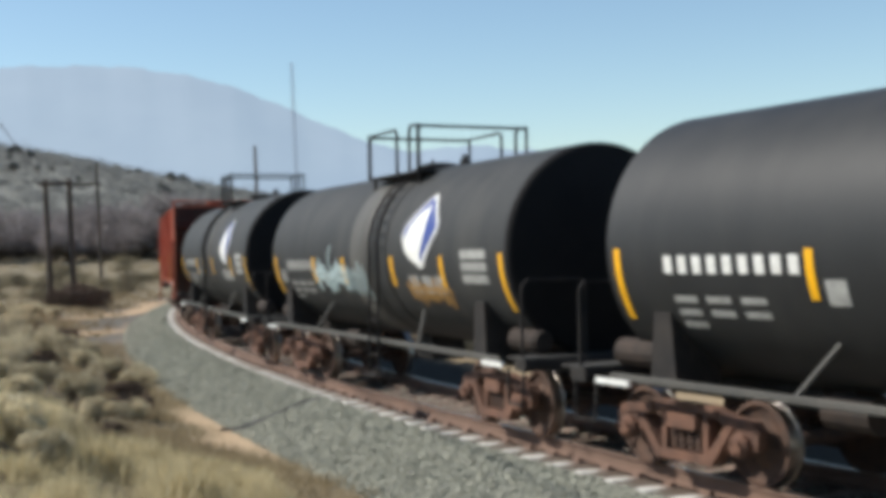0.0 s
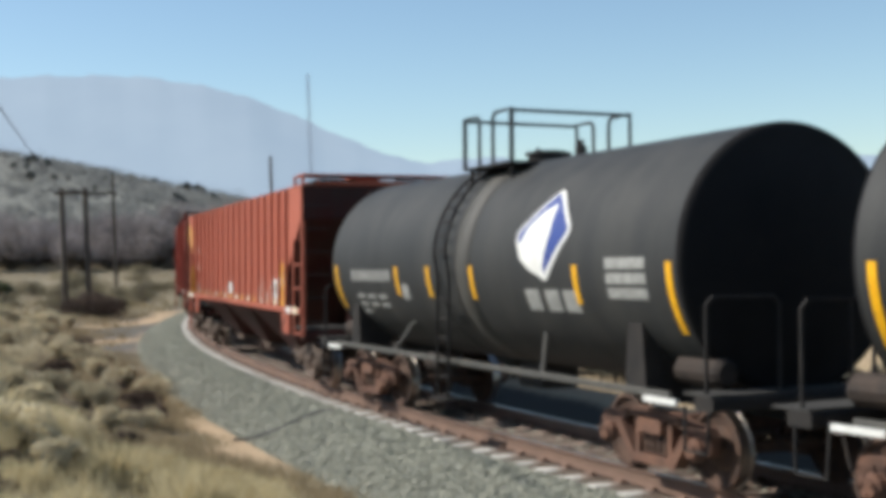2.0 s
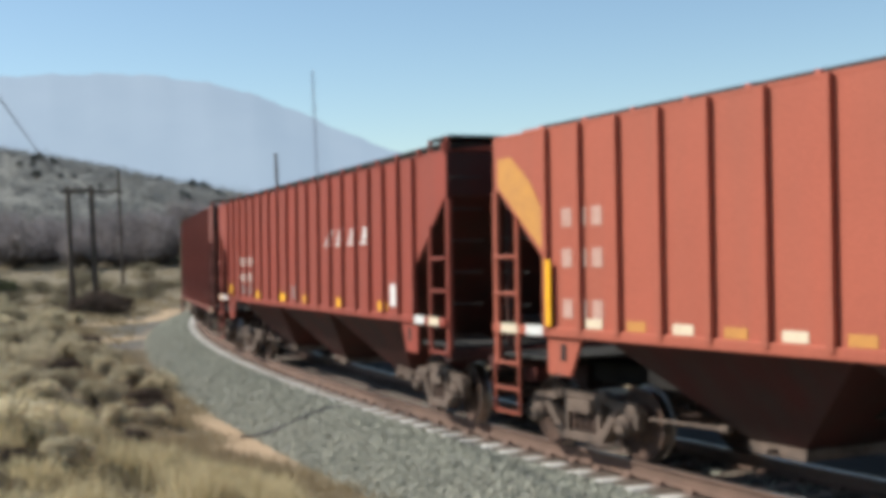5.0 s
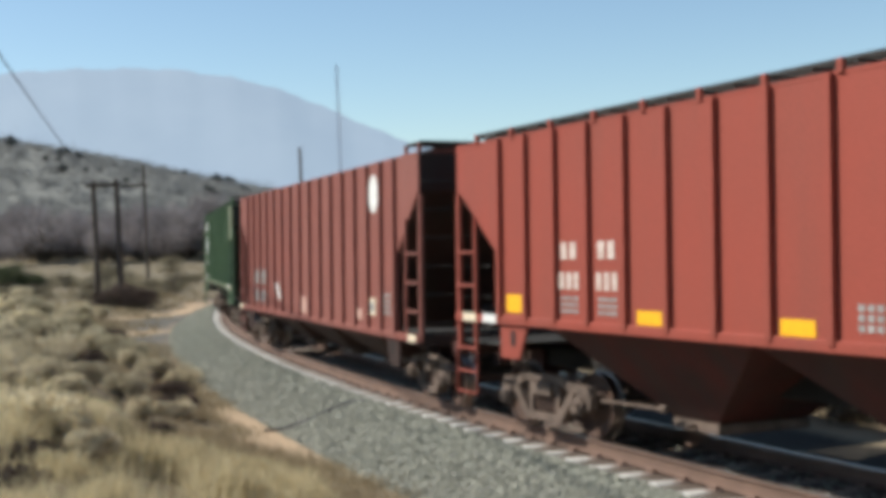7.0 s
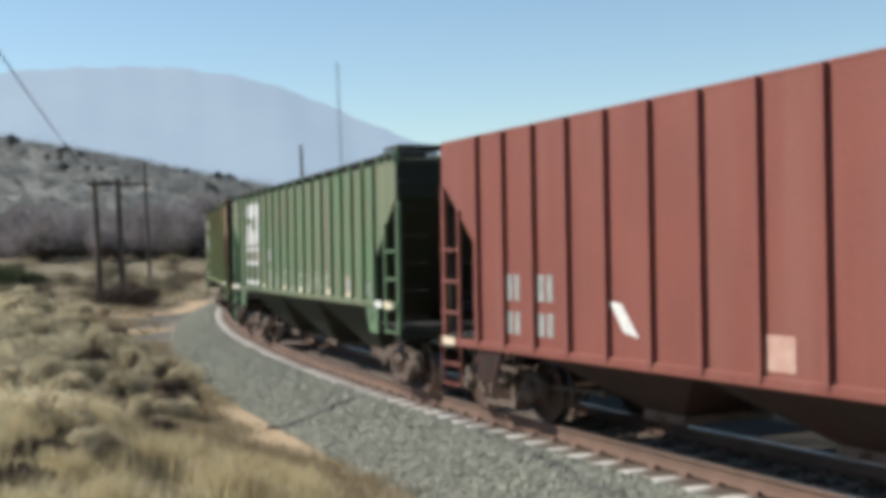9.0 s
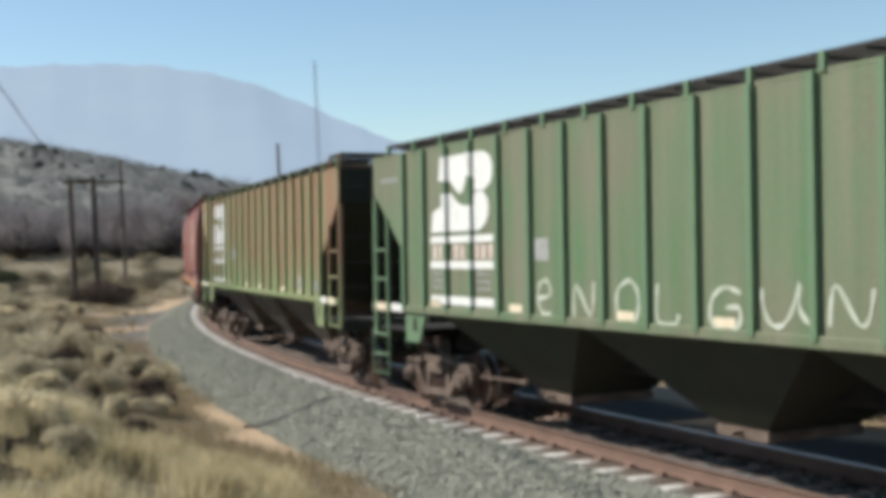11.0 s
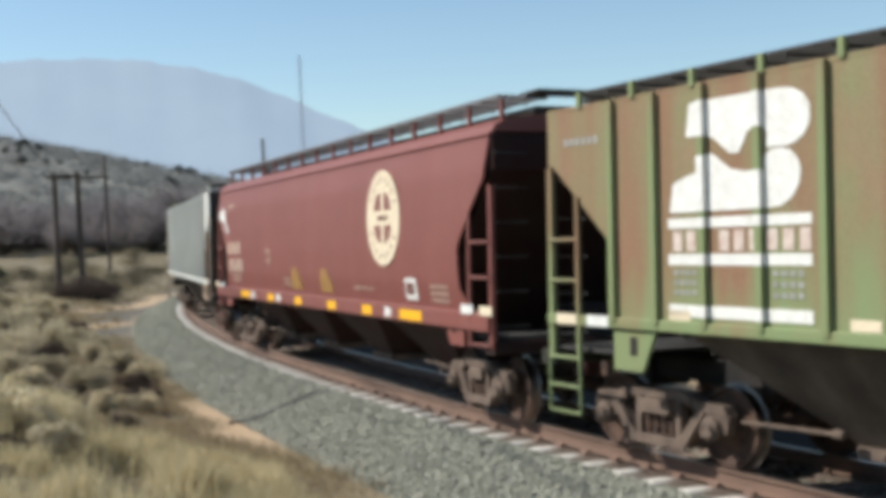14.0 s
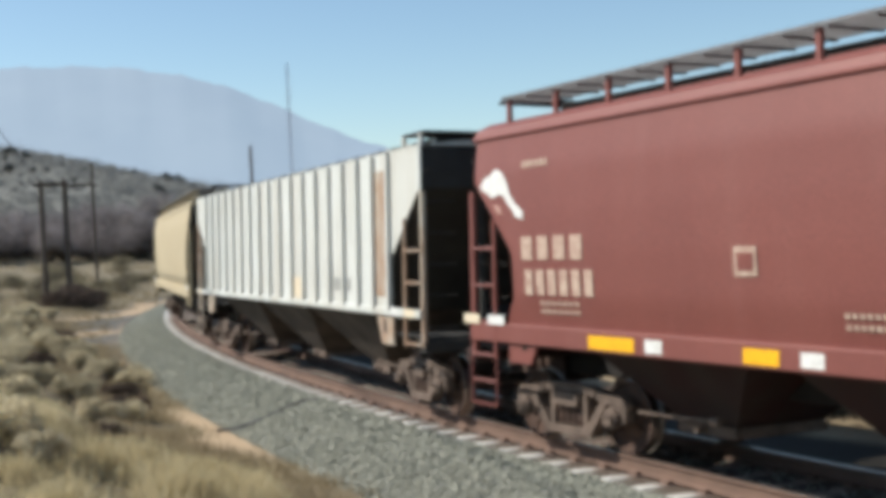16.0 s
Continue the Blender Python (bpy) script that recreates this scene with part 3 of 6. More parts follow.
def washed_low(n, l):
    """Where the rust stains run out: ragged, on the lower part of the sheets."""
    tc = n.new("ShaderNodeTexCoord")
    sep = n.new("ShaderNodeSeparateXYZ")
    l.new(tc.outputs["Object"], sep.inputs[0])
    mp = n.new("ShaderNodeMapping")
    mp.inputs["Scale"].default_value = (2.2, 2.2, 0.5)
    l.new(tc.outputs["Object"], mp.inputs["Vector"])
    tx = n.new("ShaderNodeTexNoise")
    tx.inputs["Scale"].default_value, tx.inputs["Detail"].default_value = 1.3, 5
    l.new(mp.outputs["Vector"], tx.inputs["Vector"])
    ad = n.new("ShaderNodeMath")
    ad.operation = "MULTIPLY_ADD"
    l.new(tx.outputs["Fac"], ad.inputs[0])
    ad.inputs[1].default_value = 2.4
    l.new(sep.outputs["Z"], ad.inputs[2])
    r = n.new("ShaderNodeMapRange")
    r.inputs["From Min"].default_value, r.inputs["From Max"].default_value = 2.7, 3.6
    r.inputs["To Min"].default_value, r.inputs["To Max"].default_value = 0.75, 0.0
    l.new(ad.outputs[0], r.inputs["Value"])
    return r.outputs["Result"]


stain(PAINTS["faded"], (0.175, 0.25, 0.115), washed_low)
GREEN_RIB = mat("bright_green_rib_paint", (0.115, 0.19, 0.102), (0.105, 0.162, 0.09), 0.5, 2, 0.6, bump=0.03)


def grating(x0, x1, y0, y1, z):
    """A walk of long bars with gaps, framed and tied by cross bars."""
    g = Geo()
    n = 8
    for i in range(n):
        y = y0 + (y1 - y0 - 0.035) * i / (n - 1)
        g.box(x0, x1, y, y + 0.035, z - 0.025, z + 0.01)
    k = int((x1 - x0) / 0.55)
    for i in range(k + 1):
        x = x0 + (x1 - x0 - 0.04) * i / k
        g.box(x, x + 0.04, y0 + 0.01, y1 - 0.01, z - 0.05, z - 0.027)
    return g


def ribbed_hopper(label, place, colour, half=8.3, edge=7.0, zb=1.49, zt=3.94, ribs=18, base=13.9, rib_mat=None, bays=3, walk_z=4.115, cut=(2.33, 3.31), truck_look="dusty", rib_span=None, open_top=False, walk_y=1.16):
    """A covered hopper with flat sheets, outside ribs, sloped ends, ladders, bays and a roof walk."""
    pm = PAINTS[colour]
    car = new_car("covered_hopper", label, place, base)
    y = 1.50
    slope_x = edge - (cut[0] - zb) * (half - 0.1 - edge) / (cut[1] - cut[0])
    # hollow-looking carbody: the hold between the sloped end sheets
    g = Geo()
    g.prism([(-slope_x, zb), (slope_x, zb), (half - 0.06, cut[1]), (half - 0.02, cut[1] + 0.05), (half - 0.02, zt), (-half + 0.02, zt), (-half + 0.02, cut[1] + 0.05), (-half + 0.06, cut[1])], -y, y)
    part("hold", g, SHADED_GRIMY[colour], car)
    side = [(-edge, zb), (edge, zb), (edge, cut[0]), (half - 0.1, cut[1]), (half, cut[1]), (half, zt), (-half, zt), (-half, cut[1]), (-half + 0.1, cut[1]), (-edge, cut[0])]
    for sgn in (-1, 1):
        part("side_sheet", Geo().prism(side, sgn * y, sgn * (y + 0.03)), pm, car)
    # ribs
    span = rib_span or edge
    key = (colour, zb, zt)
    if key not in RIB:
        RIB[key] = Geo().prism([(-0.045, 0.0), (0.045, 0.0), (0.045, zt - zb - 0.04), (-0.045, zt - zb - 0.04)], -0.065, 0.0).mesh("rib", rib_mat or pm)
    for i in range(ribs):
        u = -1 + 2 * i / (ribs - 1)
        x = span * (1.06 * u - 0.06 * u ** 3)
        for sgn in (-1, 1):
            part("rib", RIB[key], None, car, at=pose(x, sgn * (y + 0.03), zb + 0.05, 0, 0, 0 if sgn < 0 else 180))
    # top and bottom chords
    for sgn in (-1, 1):
        part("top_chord", Geo().box(-half, half, *sorted((sgn * 1.50, sgn * 1.534)), zt - 0.02, zt + 0.03, 0.008), pm, car)
        part("side_sill", Geo().box(-half, half, *sorted((sgn * 1.49, sgn * 1.575)), zb - 0.02, zb + 0.10, 0.012), pm, car)
    # roof with a slight crown, hatches and walk
    g = Geo()
    prof = [(-1.52, zt + 0.02), (-0.9, zt + 0.10), (0.0, zt + 0.13), (0.9, zt + 0.10), (1.52, zt + 0.02)]
    v = [(x, a, b) for x in (-half, half) for a, b in prof]
    g.add(v, [(i, i + 5, i + 6, i + 1) for i in range(4)] + [(4, 3, 2, 1, 0), (5, 6, 7, 8, 9), (0, 4, 9, 5)])
    part("roof", g, pm, car)
    if not open_top:
        hatch = Geo().box(-half + 0.9, half - 0.9, -0.34, 0.34, zt + 0.12, zt + 0.24, 0.04)
        part("hatch_cover", hatch, pm, car)
        for sgn in (-1, 1):
            w = part("roof_walk", grating(-half + 0.62, half - 0.02, sgn * walk_y - 0.36, sgn * walk_y + 0.36, walk_z), M_GRATE, car, "dark steel roof walk")
            bx = RIB.setdefault(("bracket", colour, zt), Geo().prism([(-0.035, 0), (0.035, 0), (0.035, walk_z - zt + 0.005), (-0.035, walk_z - zt + 0.005)], -0.025, 0.025).mesh("walk_bracket", rib_mat or pm))
            for x in [-half + 0.68 + (2 * half - 0.74) * i / 16 for i in range(17)]:
                part("walk_bracket", bx, None, w, at=pose(x, sgn * (walk_y + 0.375), zt))
        tread = pm if colour == "orange" else M_GRATE
        part("end_walk", Geo().box(-half - 0.30, -half + 0.35, -0.9, 0.9, walk_z + 0.015, walk_z + 0.05, 0.008), tread, car)
        # raised cross walk over the brake end, on posts
        walk = part("end_walk", Geo().box(half - 0.78, half + 0.10, -1.5, 1.5, walk_z + 0.07, walk_z + 0.105, 0.008), tread, car, "raised steel cross walk")
        for sgn in (-1, 1):
            for x in (half - 0.72, half - 0.03):
                part("walk_post", Geo().box(x - 0.035, x + 0.035, sgn * 1.49 - 0.03, sgn * 1.49 + 0.03, zt, walk_z + 0.085, 0.008), rib_mat or pm, walk)
    # bays
    pitch = 2 * slope_x / bays
    for i in range(bays):
        c = -slope_x + pitch * (i + 0.5)
        g = Geo()
        a, b, zl = pitch / 2, 0.36, max(0.40, zb - 1.06)
        top = [(c - a, -y + 0.04, zb), (c + a, -y + 0.04, zb), (c + a, y - 0.04, zb), (c - a, y - 0.04, zb)]
        low = [(c - b, -0.62, zl), (c + b, -0.62, zl), (c + b, 0.62, zl), (c - b, 0.62, zl)]
        g.add(top + low, [(0, 1, 5, 4), (1, 2, 6, 5), (2, 3, 7, 6), (3, 0, 4, 7), (4, 5, 6, 7)])
        bay = part("bay", g, M_GRIME if colour in ("white", "faded", "tan") else SHADED_GRIMY[colour], car)
        part("outlet_gate", Geo().box(c - b - 0.07, c + b + 0.07, -0.66, 0.66, zl - 0.10, zl + 0.02, 0.02).rod((c, -0.8, zl - 0.04), (c, 0.8, zl - 0.04), 0.03, 6), M_FRAME, bay)
    part("centre_sill", Geo().box(-half + 0.1, half - 0.1, -0.22, 0.22, 0.78, 1.06, 0.02), M_SILL, car)
    for sx in (-1, 1):
        end_frame(car, sx, half, edge, zb, zt, cut, SHADED_GRIMY[colour], M_RUSTY if colour == "white" else rib_mat or pm)
        add_coupler(car, half + 0.42, sx)
        add_truck(car, sx * base / 2, -sx * truck_yaw(base), truck_look)
    return car


def end_frame(car, sx, half, edge, zb, zt, cut, pm, trim):
    """Corner posts, side ladders, end sill, web plates, grab irons and brake gear of one end."""
    for sgn in (-1, 1):
        yy = sgn * 1.545
        part("corner_post", Geo().box(sx * half - 0.05, sx * half + 0.05, sgn * 1.495 - 0.035, sgn * 1.495 + 0.035, 1.05, cut[1] - 0.01, 0.012), trim, car)
        lx = sx * (half - 0.62)
        g = Geo().box(lx - 0.032, lx + 0.032, yy - 0.03, yy + 0.02, 1.05, cut[1] - 0.38, 0.01)
        ladder = part("ladder", g, trim, car)
        for z in (1.09, 1.52, 1.98, 2.45):
            part("rung", Geo().rod((lx, yy, z), (sx * half, yy, z), 0.022, 6), trim, ladder)
        if sx < 0:
            part("stirrup", Geo().tube([(lx, yy, 1.06), (lx, yy, 0.46), (sx * half, yy, 0.46), (sx * half, yy, 1.06)], 0.022, 6), trim, ladder)
            part("rung", Geo().rod((lx, yy, 0.76), (sx * half, yy, 0.76), 0.02, 6), trim, ladder)
        # web plate over the truck
        wx = sx * (edge + 0.05)
        g = Geo().prism([(wx, zb), (wx - sx * 0.75, zb), (wx - sx * 0.5, zb - 0.47), (wx, zb - 0.47)], yy - sgn * 0.06, yy - sgn * 0.02)
        part("web_plate", g, pm if zb < 1.2 else trim, car)
        part("jack_hole", Geo().prism([(wx - sx * 0.42, zb - 0.1), (wx - sx * 0.30, zb - 0.1), (wx - sx * 0.30, zb - 0.30), (wx - sx * 0.42, zb - 0.30)], yy - sgn * 0.02, yy - sgn * 0.014), M_SILL, car)
        # placard boards on the sill
        for k in range(1 if zb < 1.2 else 0, 2):
            px = sx * (edge + 0.28 + 0.62 * k)
            part("route_board", Geo().box(px - 0.2, px + 0.2, *sorted((yy + sgn * 0.031, yy + sgn * 0.037)), zb - 0.01, zb + 0.11), M_CREAM if k else M_WHITE, car)
        # end posts of the bulkhead and grab irons
        part("end_post", Geo().box(sx * (half - 0.05) - 0.04, sx * (half - 0.05) + 0.04, sgn * 0.55 - 0.04, sgn * 0.55 + 0.04, 1.0, cut[1] + 0.02, 0.01), pm, car)
        for k in range(6):
            z = 1.35 + 0.45 * k
            ex = sx * (half + 0.09)
            part("grab_iron", Geo().tube([(sx * half, sgn * 1.48, z), (ex, sgn * 1.46, z), (ex, sgn * 1.02, z), (sx * half, sgn * 1.0, z)], 0.012, 5), M_GRATE, car)
    part("end_sill", Geo().box(sx * half - 0.25, sx * half + 0.05, -1.5, 1.5, 0.98, 1.16, 0.02), pm, car)
    part("striker", Geo().box(sx * half - 0.1, sx * half + 0.30, -0.3, 0.3, 0.66, 1.0, 0.03), pm, car)
    part("end_platform", Geo().box(sx * edge, sx * half, -1.45, 1.45, 1.17, 1.21), M_GRATE, car)
    if sx < 0:
        part("brake_wheel", Geo().lathe([(0.0, 0.26), (0.03, 0.28), (0.06, 0.26), (0.03, 0.24), (0.0, 0.26)], "x", 16, (sx * half - 0.15, 0.7, 2.4)), M_GRATE, car)
    part("air_tank", Geo().lathe([(-0.45, 0.0), (-0.45, 0.12), (-0.38, 0.17), (0.38, 0.17), (0.45, 0.12), (0.45, 0.0)], "y", 12, (sx * (half - 0.75), 0.25, 1.42)), M_GREASE, car)


def round_hopper(label, place, colour, half=8.4, edge=7.35, zb=1.50, base=13.9, walk_z=4.37):
    """A covered hopper with smooth rounded side sheets and S-shaped sheet ends."""
    pm = PAINTS[colour]
    car = new_car("covered_hopper", label, place, base)
    prof = [(1.47, zb), (1.535, zb + 0.35), (1.56, zb + 0.9), (1.56, zb + 1.4), (1.54, zb + 1.9), (1.47, zb + 2.33)]

    def reach(z):
        """Half length of the side sheet at a height: the S curve of its end."""
        pts = ((zb, edge + 0.25), (1.62, edge + 0.2), (1.84, edge), (2.39, edge), (2.91, edge + 0.5), (3.28, edge + 0.9), (3.8, edge + 0.95))
        return float(np.interp(z, [p[0] for p in pts], [p[1] for p in pts]))
    for sgn in (-1, 1):
        zs = [zb + 2.33 * i / 22 for i in range(23)]
        v, f = [], []
        for z in zs:
            yv = float(np.interp(z, [b for _, b in prof], [a for a, _ in prof]))
            v += [(-reach(z), sgn * yv, z), (reach(z), sgn * yv, z), (reach(z), sgn * (yv - 0.03), z), (-reach(z), sgn * (yv - 0.03), z)]
        for i in range(22):
            for k in range(4):
                q = (4 * i + k, 4 * i + (k + 1) % 4, 4 * i + 4 + (k + 1) % 4, 4 * i + 4 + k)
                f.append(q if sgn < 0 else q[::-1])
        me = mesh_of("side_sheet", v, f, pm, True)
        me.set_sharp_from_angle(angle=radians(40))
        part("side_sheet", me, None, car)
        part("side_sill", Geo().box(-half, half, *sorted((sgn * 1.45, sgn * 1.57)), zb - 0.24, zb + 0.01, 0.02), pm, car)
        part("eave", Geo().box(-half + 0.02, half - 0.02, sgn * 1.47 - 0.03, sgn * 1.47 + 0.05, zb + 2.33, zb + 2.39, 0.02), pm, car)
    # hold and rounded roof
    sl = edge - 0.9
    part("hold", Geo().prism([(-sl, zb), (sl, zb), (half - 0.15, 3.3), (half - 0.05, 3.4), (half - 0.05, 3.88), (-half + 0.05, 3.88), (-half + 0.05, 3.4), (-half + 0.15, 3.3)], -1.44, 1.44), SHADED_GRIMY[colour], car)
    rp = [(-1.47, 3.89), (-1.42, 3.98), (-1.22, 4.08), (-0.6, 4.15), (0, 4.17), (0.6, 4.15), (1.22, 4.08), (1.42, 3.98), (1.47, 3.89)]
    n = len(rp)
    g = Geo().add([(x, a, b) for x in (-half, half) for a, b in rp], [(i, i + n, i + n + 1, i + 1) for i in range(n - 1)] + [tuple(range(n))[::-1], tuple(range(n, 2 * n)), (0, n - 1, 2 * n - 1, n)])
    part("roof", g, pm, car)
    part("hatch_trough", Geo().box(-half + 0.7, half - 0.6, -0.55, 0.55, 4.10, walk_z - 0.06, 0.03), M_GRATE, car, "dark hatch trough under the roof walk")
    br = Geo().prism([(-0.035, 0), (0.035, 0), (0.035, walk_z - 4.07), (-0.035, walk_z - 4.07)], -0.025, 0.025).mesh("walk_bracket", pm)
    for sgn in (-1, 1):
        w = part("roof_walk", grating(-half + 0.5, half - 0.05, sgn * 0.98 - 0.36, sgn * 0.98 + 0.36, walk_z), M_GALV, car, "dark steel roof walk")
        for i in range(16):
            part("walk_bracket", br, None, w, at=pose(-half + 0.6 + (2 * half - 0.7) * i / 15, sgn * 1.27, 4.04))
    for sx in (-1, 1):
        part("end_walk", Geo().box(sx * half - 0.3, sx * half + 0.25, -0.9, 0.9, walk_z + 0.025, walk_z + 0.06, 0.008), M_GRATE, car)
    bays = 4
    pitch = 2 * sl / bays
    for i in range(bays):
        c = -sl + pitch * (i + 0.5)
        a, b, zl = pitch / 2, 0.42, 0.46
        g = Geo().add([(c - a, -1.42, zb), (c + a, -1.42, zb), (c + a, 1.42, zb), (c - a, 1.42, zb), (c - b, -0.6, zl), (c + b, -0.6, zl), (c + b, 0.6, zl), (c - b, 0.6, zl)], [(0, 1, 5, 4), (1, 2, 6, 5), (2, 3, 7, 6), (3, 0, 4, 7), (4, 5, 6, 7)])
        bay = part("bay", g, M_GRIME if colour in ("white", "faded", "tan") else SHADED_GRIMY[colour], car)
        part("outlet_gate", Geo().box(c - b - 0.06, c + b + 0.06, -0.66, 0.66, zl - 0.1, zl + 0.02, 0.02).rod((c, -0.8, zl - 0.04), (c, 0.8, zl - 0.04), 0.03, 6), M_FRAME, bay)
    part("centre_sill", Geo().box(-half + 0.1, half - 0.1, -0.22, 0.22, 0.78, 1.06, 0.02), M_SILL, car)
    for sx in (-1, 1):
        end_frame(car, sx, half, edge + 0.1, zb, 3.86, (2.4, 3.2), SHADED_GRIMY[colour], pm)
        add_coupler(car, half + 0.42, sx)
        add_truck(car, sx * base / 2, -sx * truck_yaw(base))
    return car


# near-black tank heads: the shade on the tank ends sits in this paint
M_HEAD = mat("shaded_head_paint", (0.009, 0.009, 0.010), (0.016, 0.015, 0.015), 0.6, 2, 0.8, bump=0.03, spec=0.15)
TANK = {}          # radius and axis height of each tank car, by its name


def wrap(poly, r, axis, thick=0.006, cut=0.08):
    """A flat outline (x, z) laid round the near side of the shell, as a thin raised sheet."""
    bm = bmesh.new()
    bm.faces.new([bm.verts.new((x, 0, z)) for x, z in poly])
    z = min(p[1] for p in poly) + cut
    while z < max(p[1] for p in poly):
        bmesh.ops.bisect_plane(bm, geom=bm.verts[:] + bm.edges[:] + bm.faces[:], plane_co=(0, 0, z), plane_no=(0, 0, 1))
        z += cut
    bmesh.ops.triangulate(bm, faces=bm.faces[:])
    bm.normal_update()
    if bm.faces and sum(f.normal.y for f in bm.faces) > 0:
        bmesh.ops.reverse_faces(bm, faces=bm.faces[:])
    out = bmesh.ops.extrude_face_region(bm, geom=bm.faces[:])
    top = [v for v in out["geom"] if isinstance(v, bmesh.types.BMVert)]
    lift = {v: r + thick for v in top}
    for v in bm.verts:
        rr = lift.get(v, r - 0.004)
        a = v.co.z / r
        v.co = (v.co.x, -rr * math.cos(a), axis + rr * math.sin(a))
    return bm


def wrapped(car, name, poly, material, label="", thick=0.006):
    bm = wrap([(a + 0.1, b - 0.08) for a, b in poly], *TANK[car.name], thick)
    me = bpy.data.meshes.new(name)
    bm.to_mesh(me)
    bm.free()
    me.materials.append(material)
    return part(name, me, None, car, label)


def rect(x0, x1, z0, z1):
    return [(x0, z0), (x1, z0), (x1, z1), (x0, z1)]


def tank_car(label, place, emblem=True, shell_mat=M_BLACKDUST, base=9.0, strips=(-2.3, -1.02, 0.5, 3.36), lx=-0.25, ring=(0.0, 0.62), deck=(-0.62, 0.92), gap=(-0.12, 0.32), radius=1.47, axis=2.45, drop=0.05):
    """A black tank car with dished heads, top platform, middle ladder, saddles and end handrails."""
    car = new_car("tank_car", label, place, base, "tank car")
    TANK[car.name] = (radius, axis)
    ends = {-1: 5.5, 1: 5.8}
    shell = [(-ends[-1] + 0.27, radius), (ends[1] - 0.27, radius)]
    for sx, hl in ends.items():
        # a shallow dished head with a tight knuckle
        prof = [(-hl, 0.0), (-hl + 0.015, 0.45), (-hl + 0.06, 0.85), (-hl + 0.13, 1.18), (-hl + 0.17, 1.30)]
        for k in range(1, 9):
            a = math.pi / 2 * k / 8
            prof.append((-hl + 0.17 + 0.10 * (1 - math.cos(a)), 1.30 + (radius - 1.30) * math.sin(a)))
        hp = prof if sx < 0 else [(-a, r) for a, r in prof[::-1]]
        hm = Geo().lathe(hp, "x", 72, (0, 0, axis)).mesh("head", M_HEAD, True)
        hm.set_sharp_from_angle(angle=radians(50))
        part("head", hm, None, car, "dished tank head painted near-black for its shade")
    body = Geo().lathe(shell, "x", 72, (0, 0, axis))
    me = body.mesh("shell", shell_mat, True)
    me.set_sharp_from_angle(angle=radians(50))
    sh = part("shell", me, None, car)
    part("jacket_ring", Geo().lathe([(ring[0], radius), (ring[0], radius + 0.004), (ring[1], radius + 0.004), (ring[1], radius)], "x", 72, (0, 0, axis)).mesh("jacket_ring", M_DUSTY, True), None, sh, "dust-stained ring of the jacket")
    for x in (lx - 0.32, lx + 0.32):
        part("jacket_band", Geo().lathe([(x - 0.04, radius), (x - 0.04, radius + 0.012), (x + 0.04, radius + 0.012), (x + 0.04, radius)], "x", 72, (0, 0, axis)), M_BLACK, sh)
    # platform, dome fittings and railing on top
    top = axis + radius - drop
    inner = 0.42 + 2.2 * drop
    plat = part("top_platform", Geo().box(*deck, -0.98, -inner, top - 0.06, top - 0.02, 0.01).box(*deck, inner, 0.98, top - 0.06, top - 0.02, 0.01).box(deck[0], deck[0] + 0.27, -inner, inner, top - 0.06, top - 0.02, 0.01), M_SILL, car)
    for sgn in (-1, 1):
        for x in (deck[0] + 0.12, deck[1] - 0.12):
            part("platform_bracket", Geo().rod((x, sgn * 0.9, top - 0.06), (x, sgn * 0.9, axis + math.sqrt(radius ** 2 - 0.81) - 0.02), 0.03, 6), M_SILL, plat)
    part("manway", Geo().lathe([(top - 0.05, 0.0), (top - 0.05, 0.30), (top + 0.12, 0.30), (top + 0.13, 0.34), (top + 0.17, 0.34), (top + 0.20, 0.20), (top + 0.21, 0.0)], "z", 20, (0.2, 0, 0)), M_SILL, car)
    part("valve", Geo().lathe([(top - 0.05, 0.0), (top - 0.05, 0.10), (top + 0.22, 0.09), (top + 0.25, 0.05), (top + 0.32, 0.04), (top + 0.32, 0.0)], "z", 10, (0.72, 0.25, 0)), M_SILL, car)
    part("valve", Geo().lathe([(top - 0.05, 0.0), (top - 0.05, 0.07), (top + 0.12, 0.06), (top + 0.30, 0.02), (top + 0.30, 0.0)], "z", 10, (-0.3, 0.1, 0)), M_SILL, car)
    h = 0.70
    for sgn in (-1, 1):
        yy = sgn * 0.96
        # side arches leave a gap over the ladder
        for a, c in ((deck[0], gap[0]), (deck[1] - 0.02, gap[1])):
            k = 0.1 if c > a else -0.1
            g = Geo().tube([(a, yy, top - 0.06), (a, yy, top + h), (c - k, yy, top + h), (c - k * 0.3, yy, top + h - 0.03), (c, yy, top + h - 0.10), (c, yy, top - 0.06)], 0.026, 6)
            part("side_railing", g, M_SILL, plat)
    for x in (deck[0], deck[1] - 0.02):
        part("cross_railing", Geo().tube([(x, -0.96, top + h - 0.02), (x, 0.96, top + h - 0.02)], 0.026, 6), M_SILL, plat)
        part("corner_post", Geo().rod((x, -0.96, top - 0.06), (x, -0.96, top + h + 0.01), 0.034, 6), M_SILL, plat)
    # ladder down the near side and the far side
    for sgn in (-1, 1):
        arc = [(0.0, sgn * (radius + 0.1) * math.cos(a), axis + (radius + 0.1) * math.sin(a)) for a in [radians(70 - 8 * i) for i in range(9)]]
        low = [(0.0, sgn * 1.5, 2.2), (0.0, sgn * 1.52, 0.5)]
        ladder = part("ladder", Geo().tube([(lx - 0.2, p[1], p[2]) for p in arc + low], 0.025, 5).tube([(lx + 0.2, p[1], p[2]) for p in arc + low], 0.025, 5), M_SILL, car)
        path = arc + [(0, sgn * 1.5, 2.2 - 0.28 * k) for k in range(1, 7)]
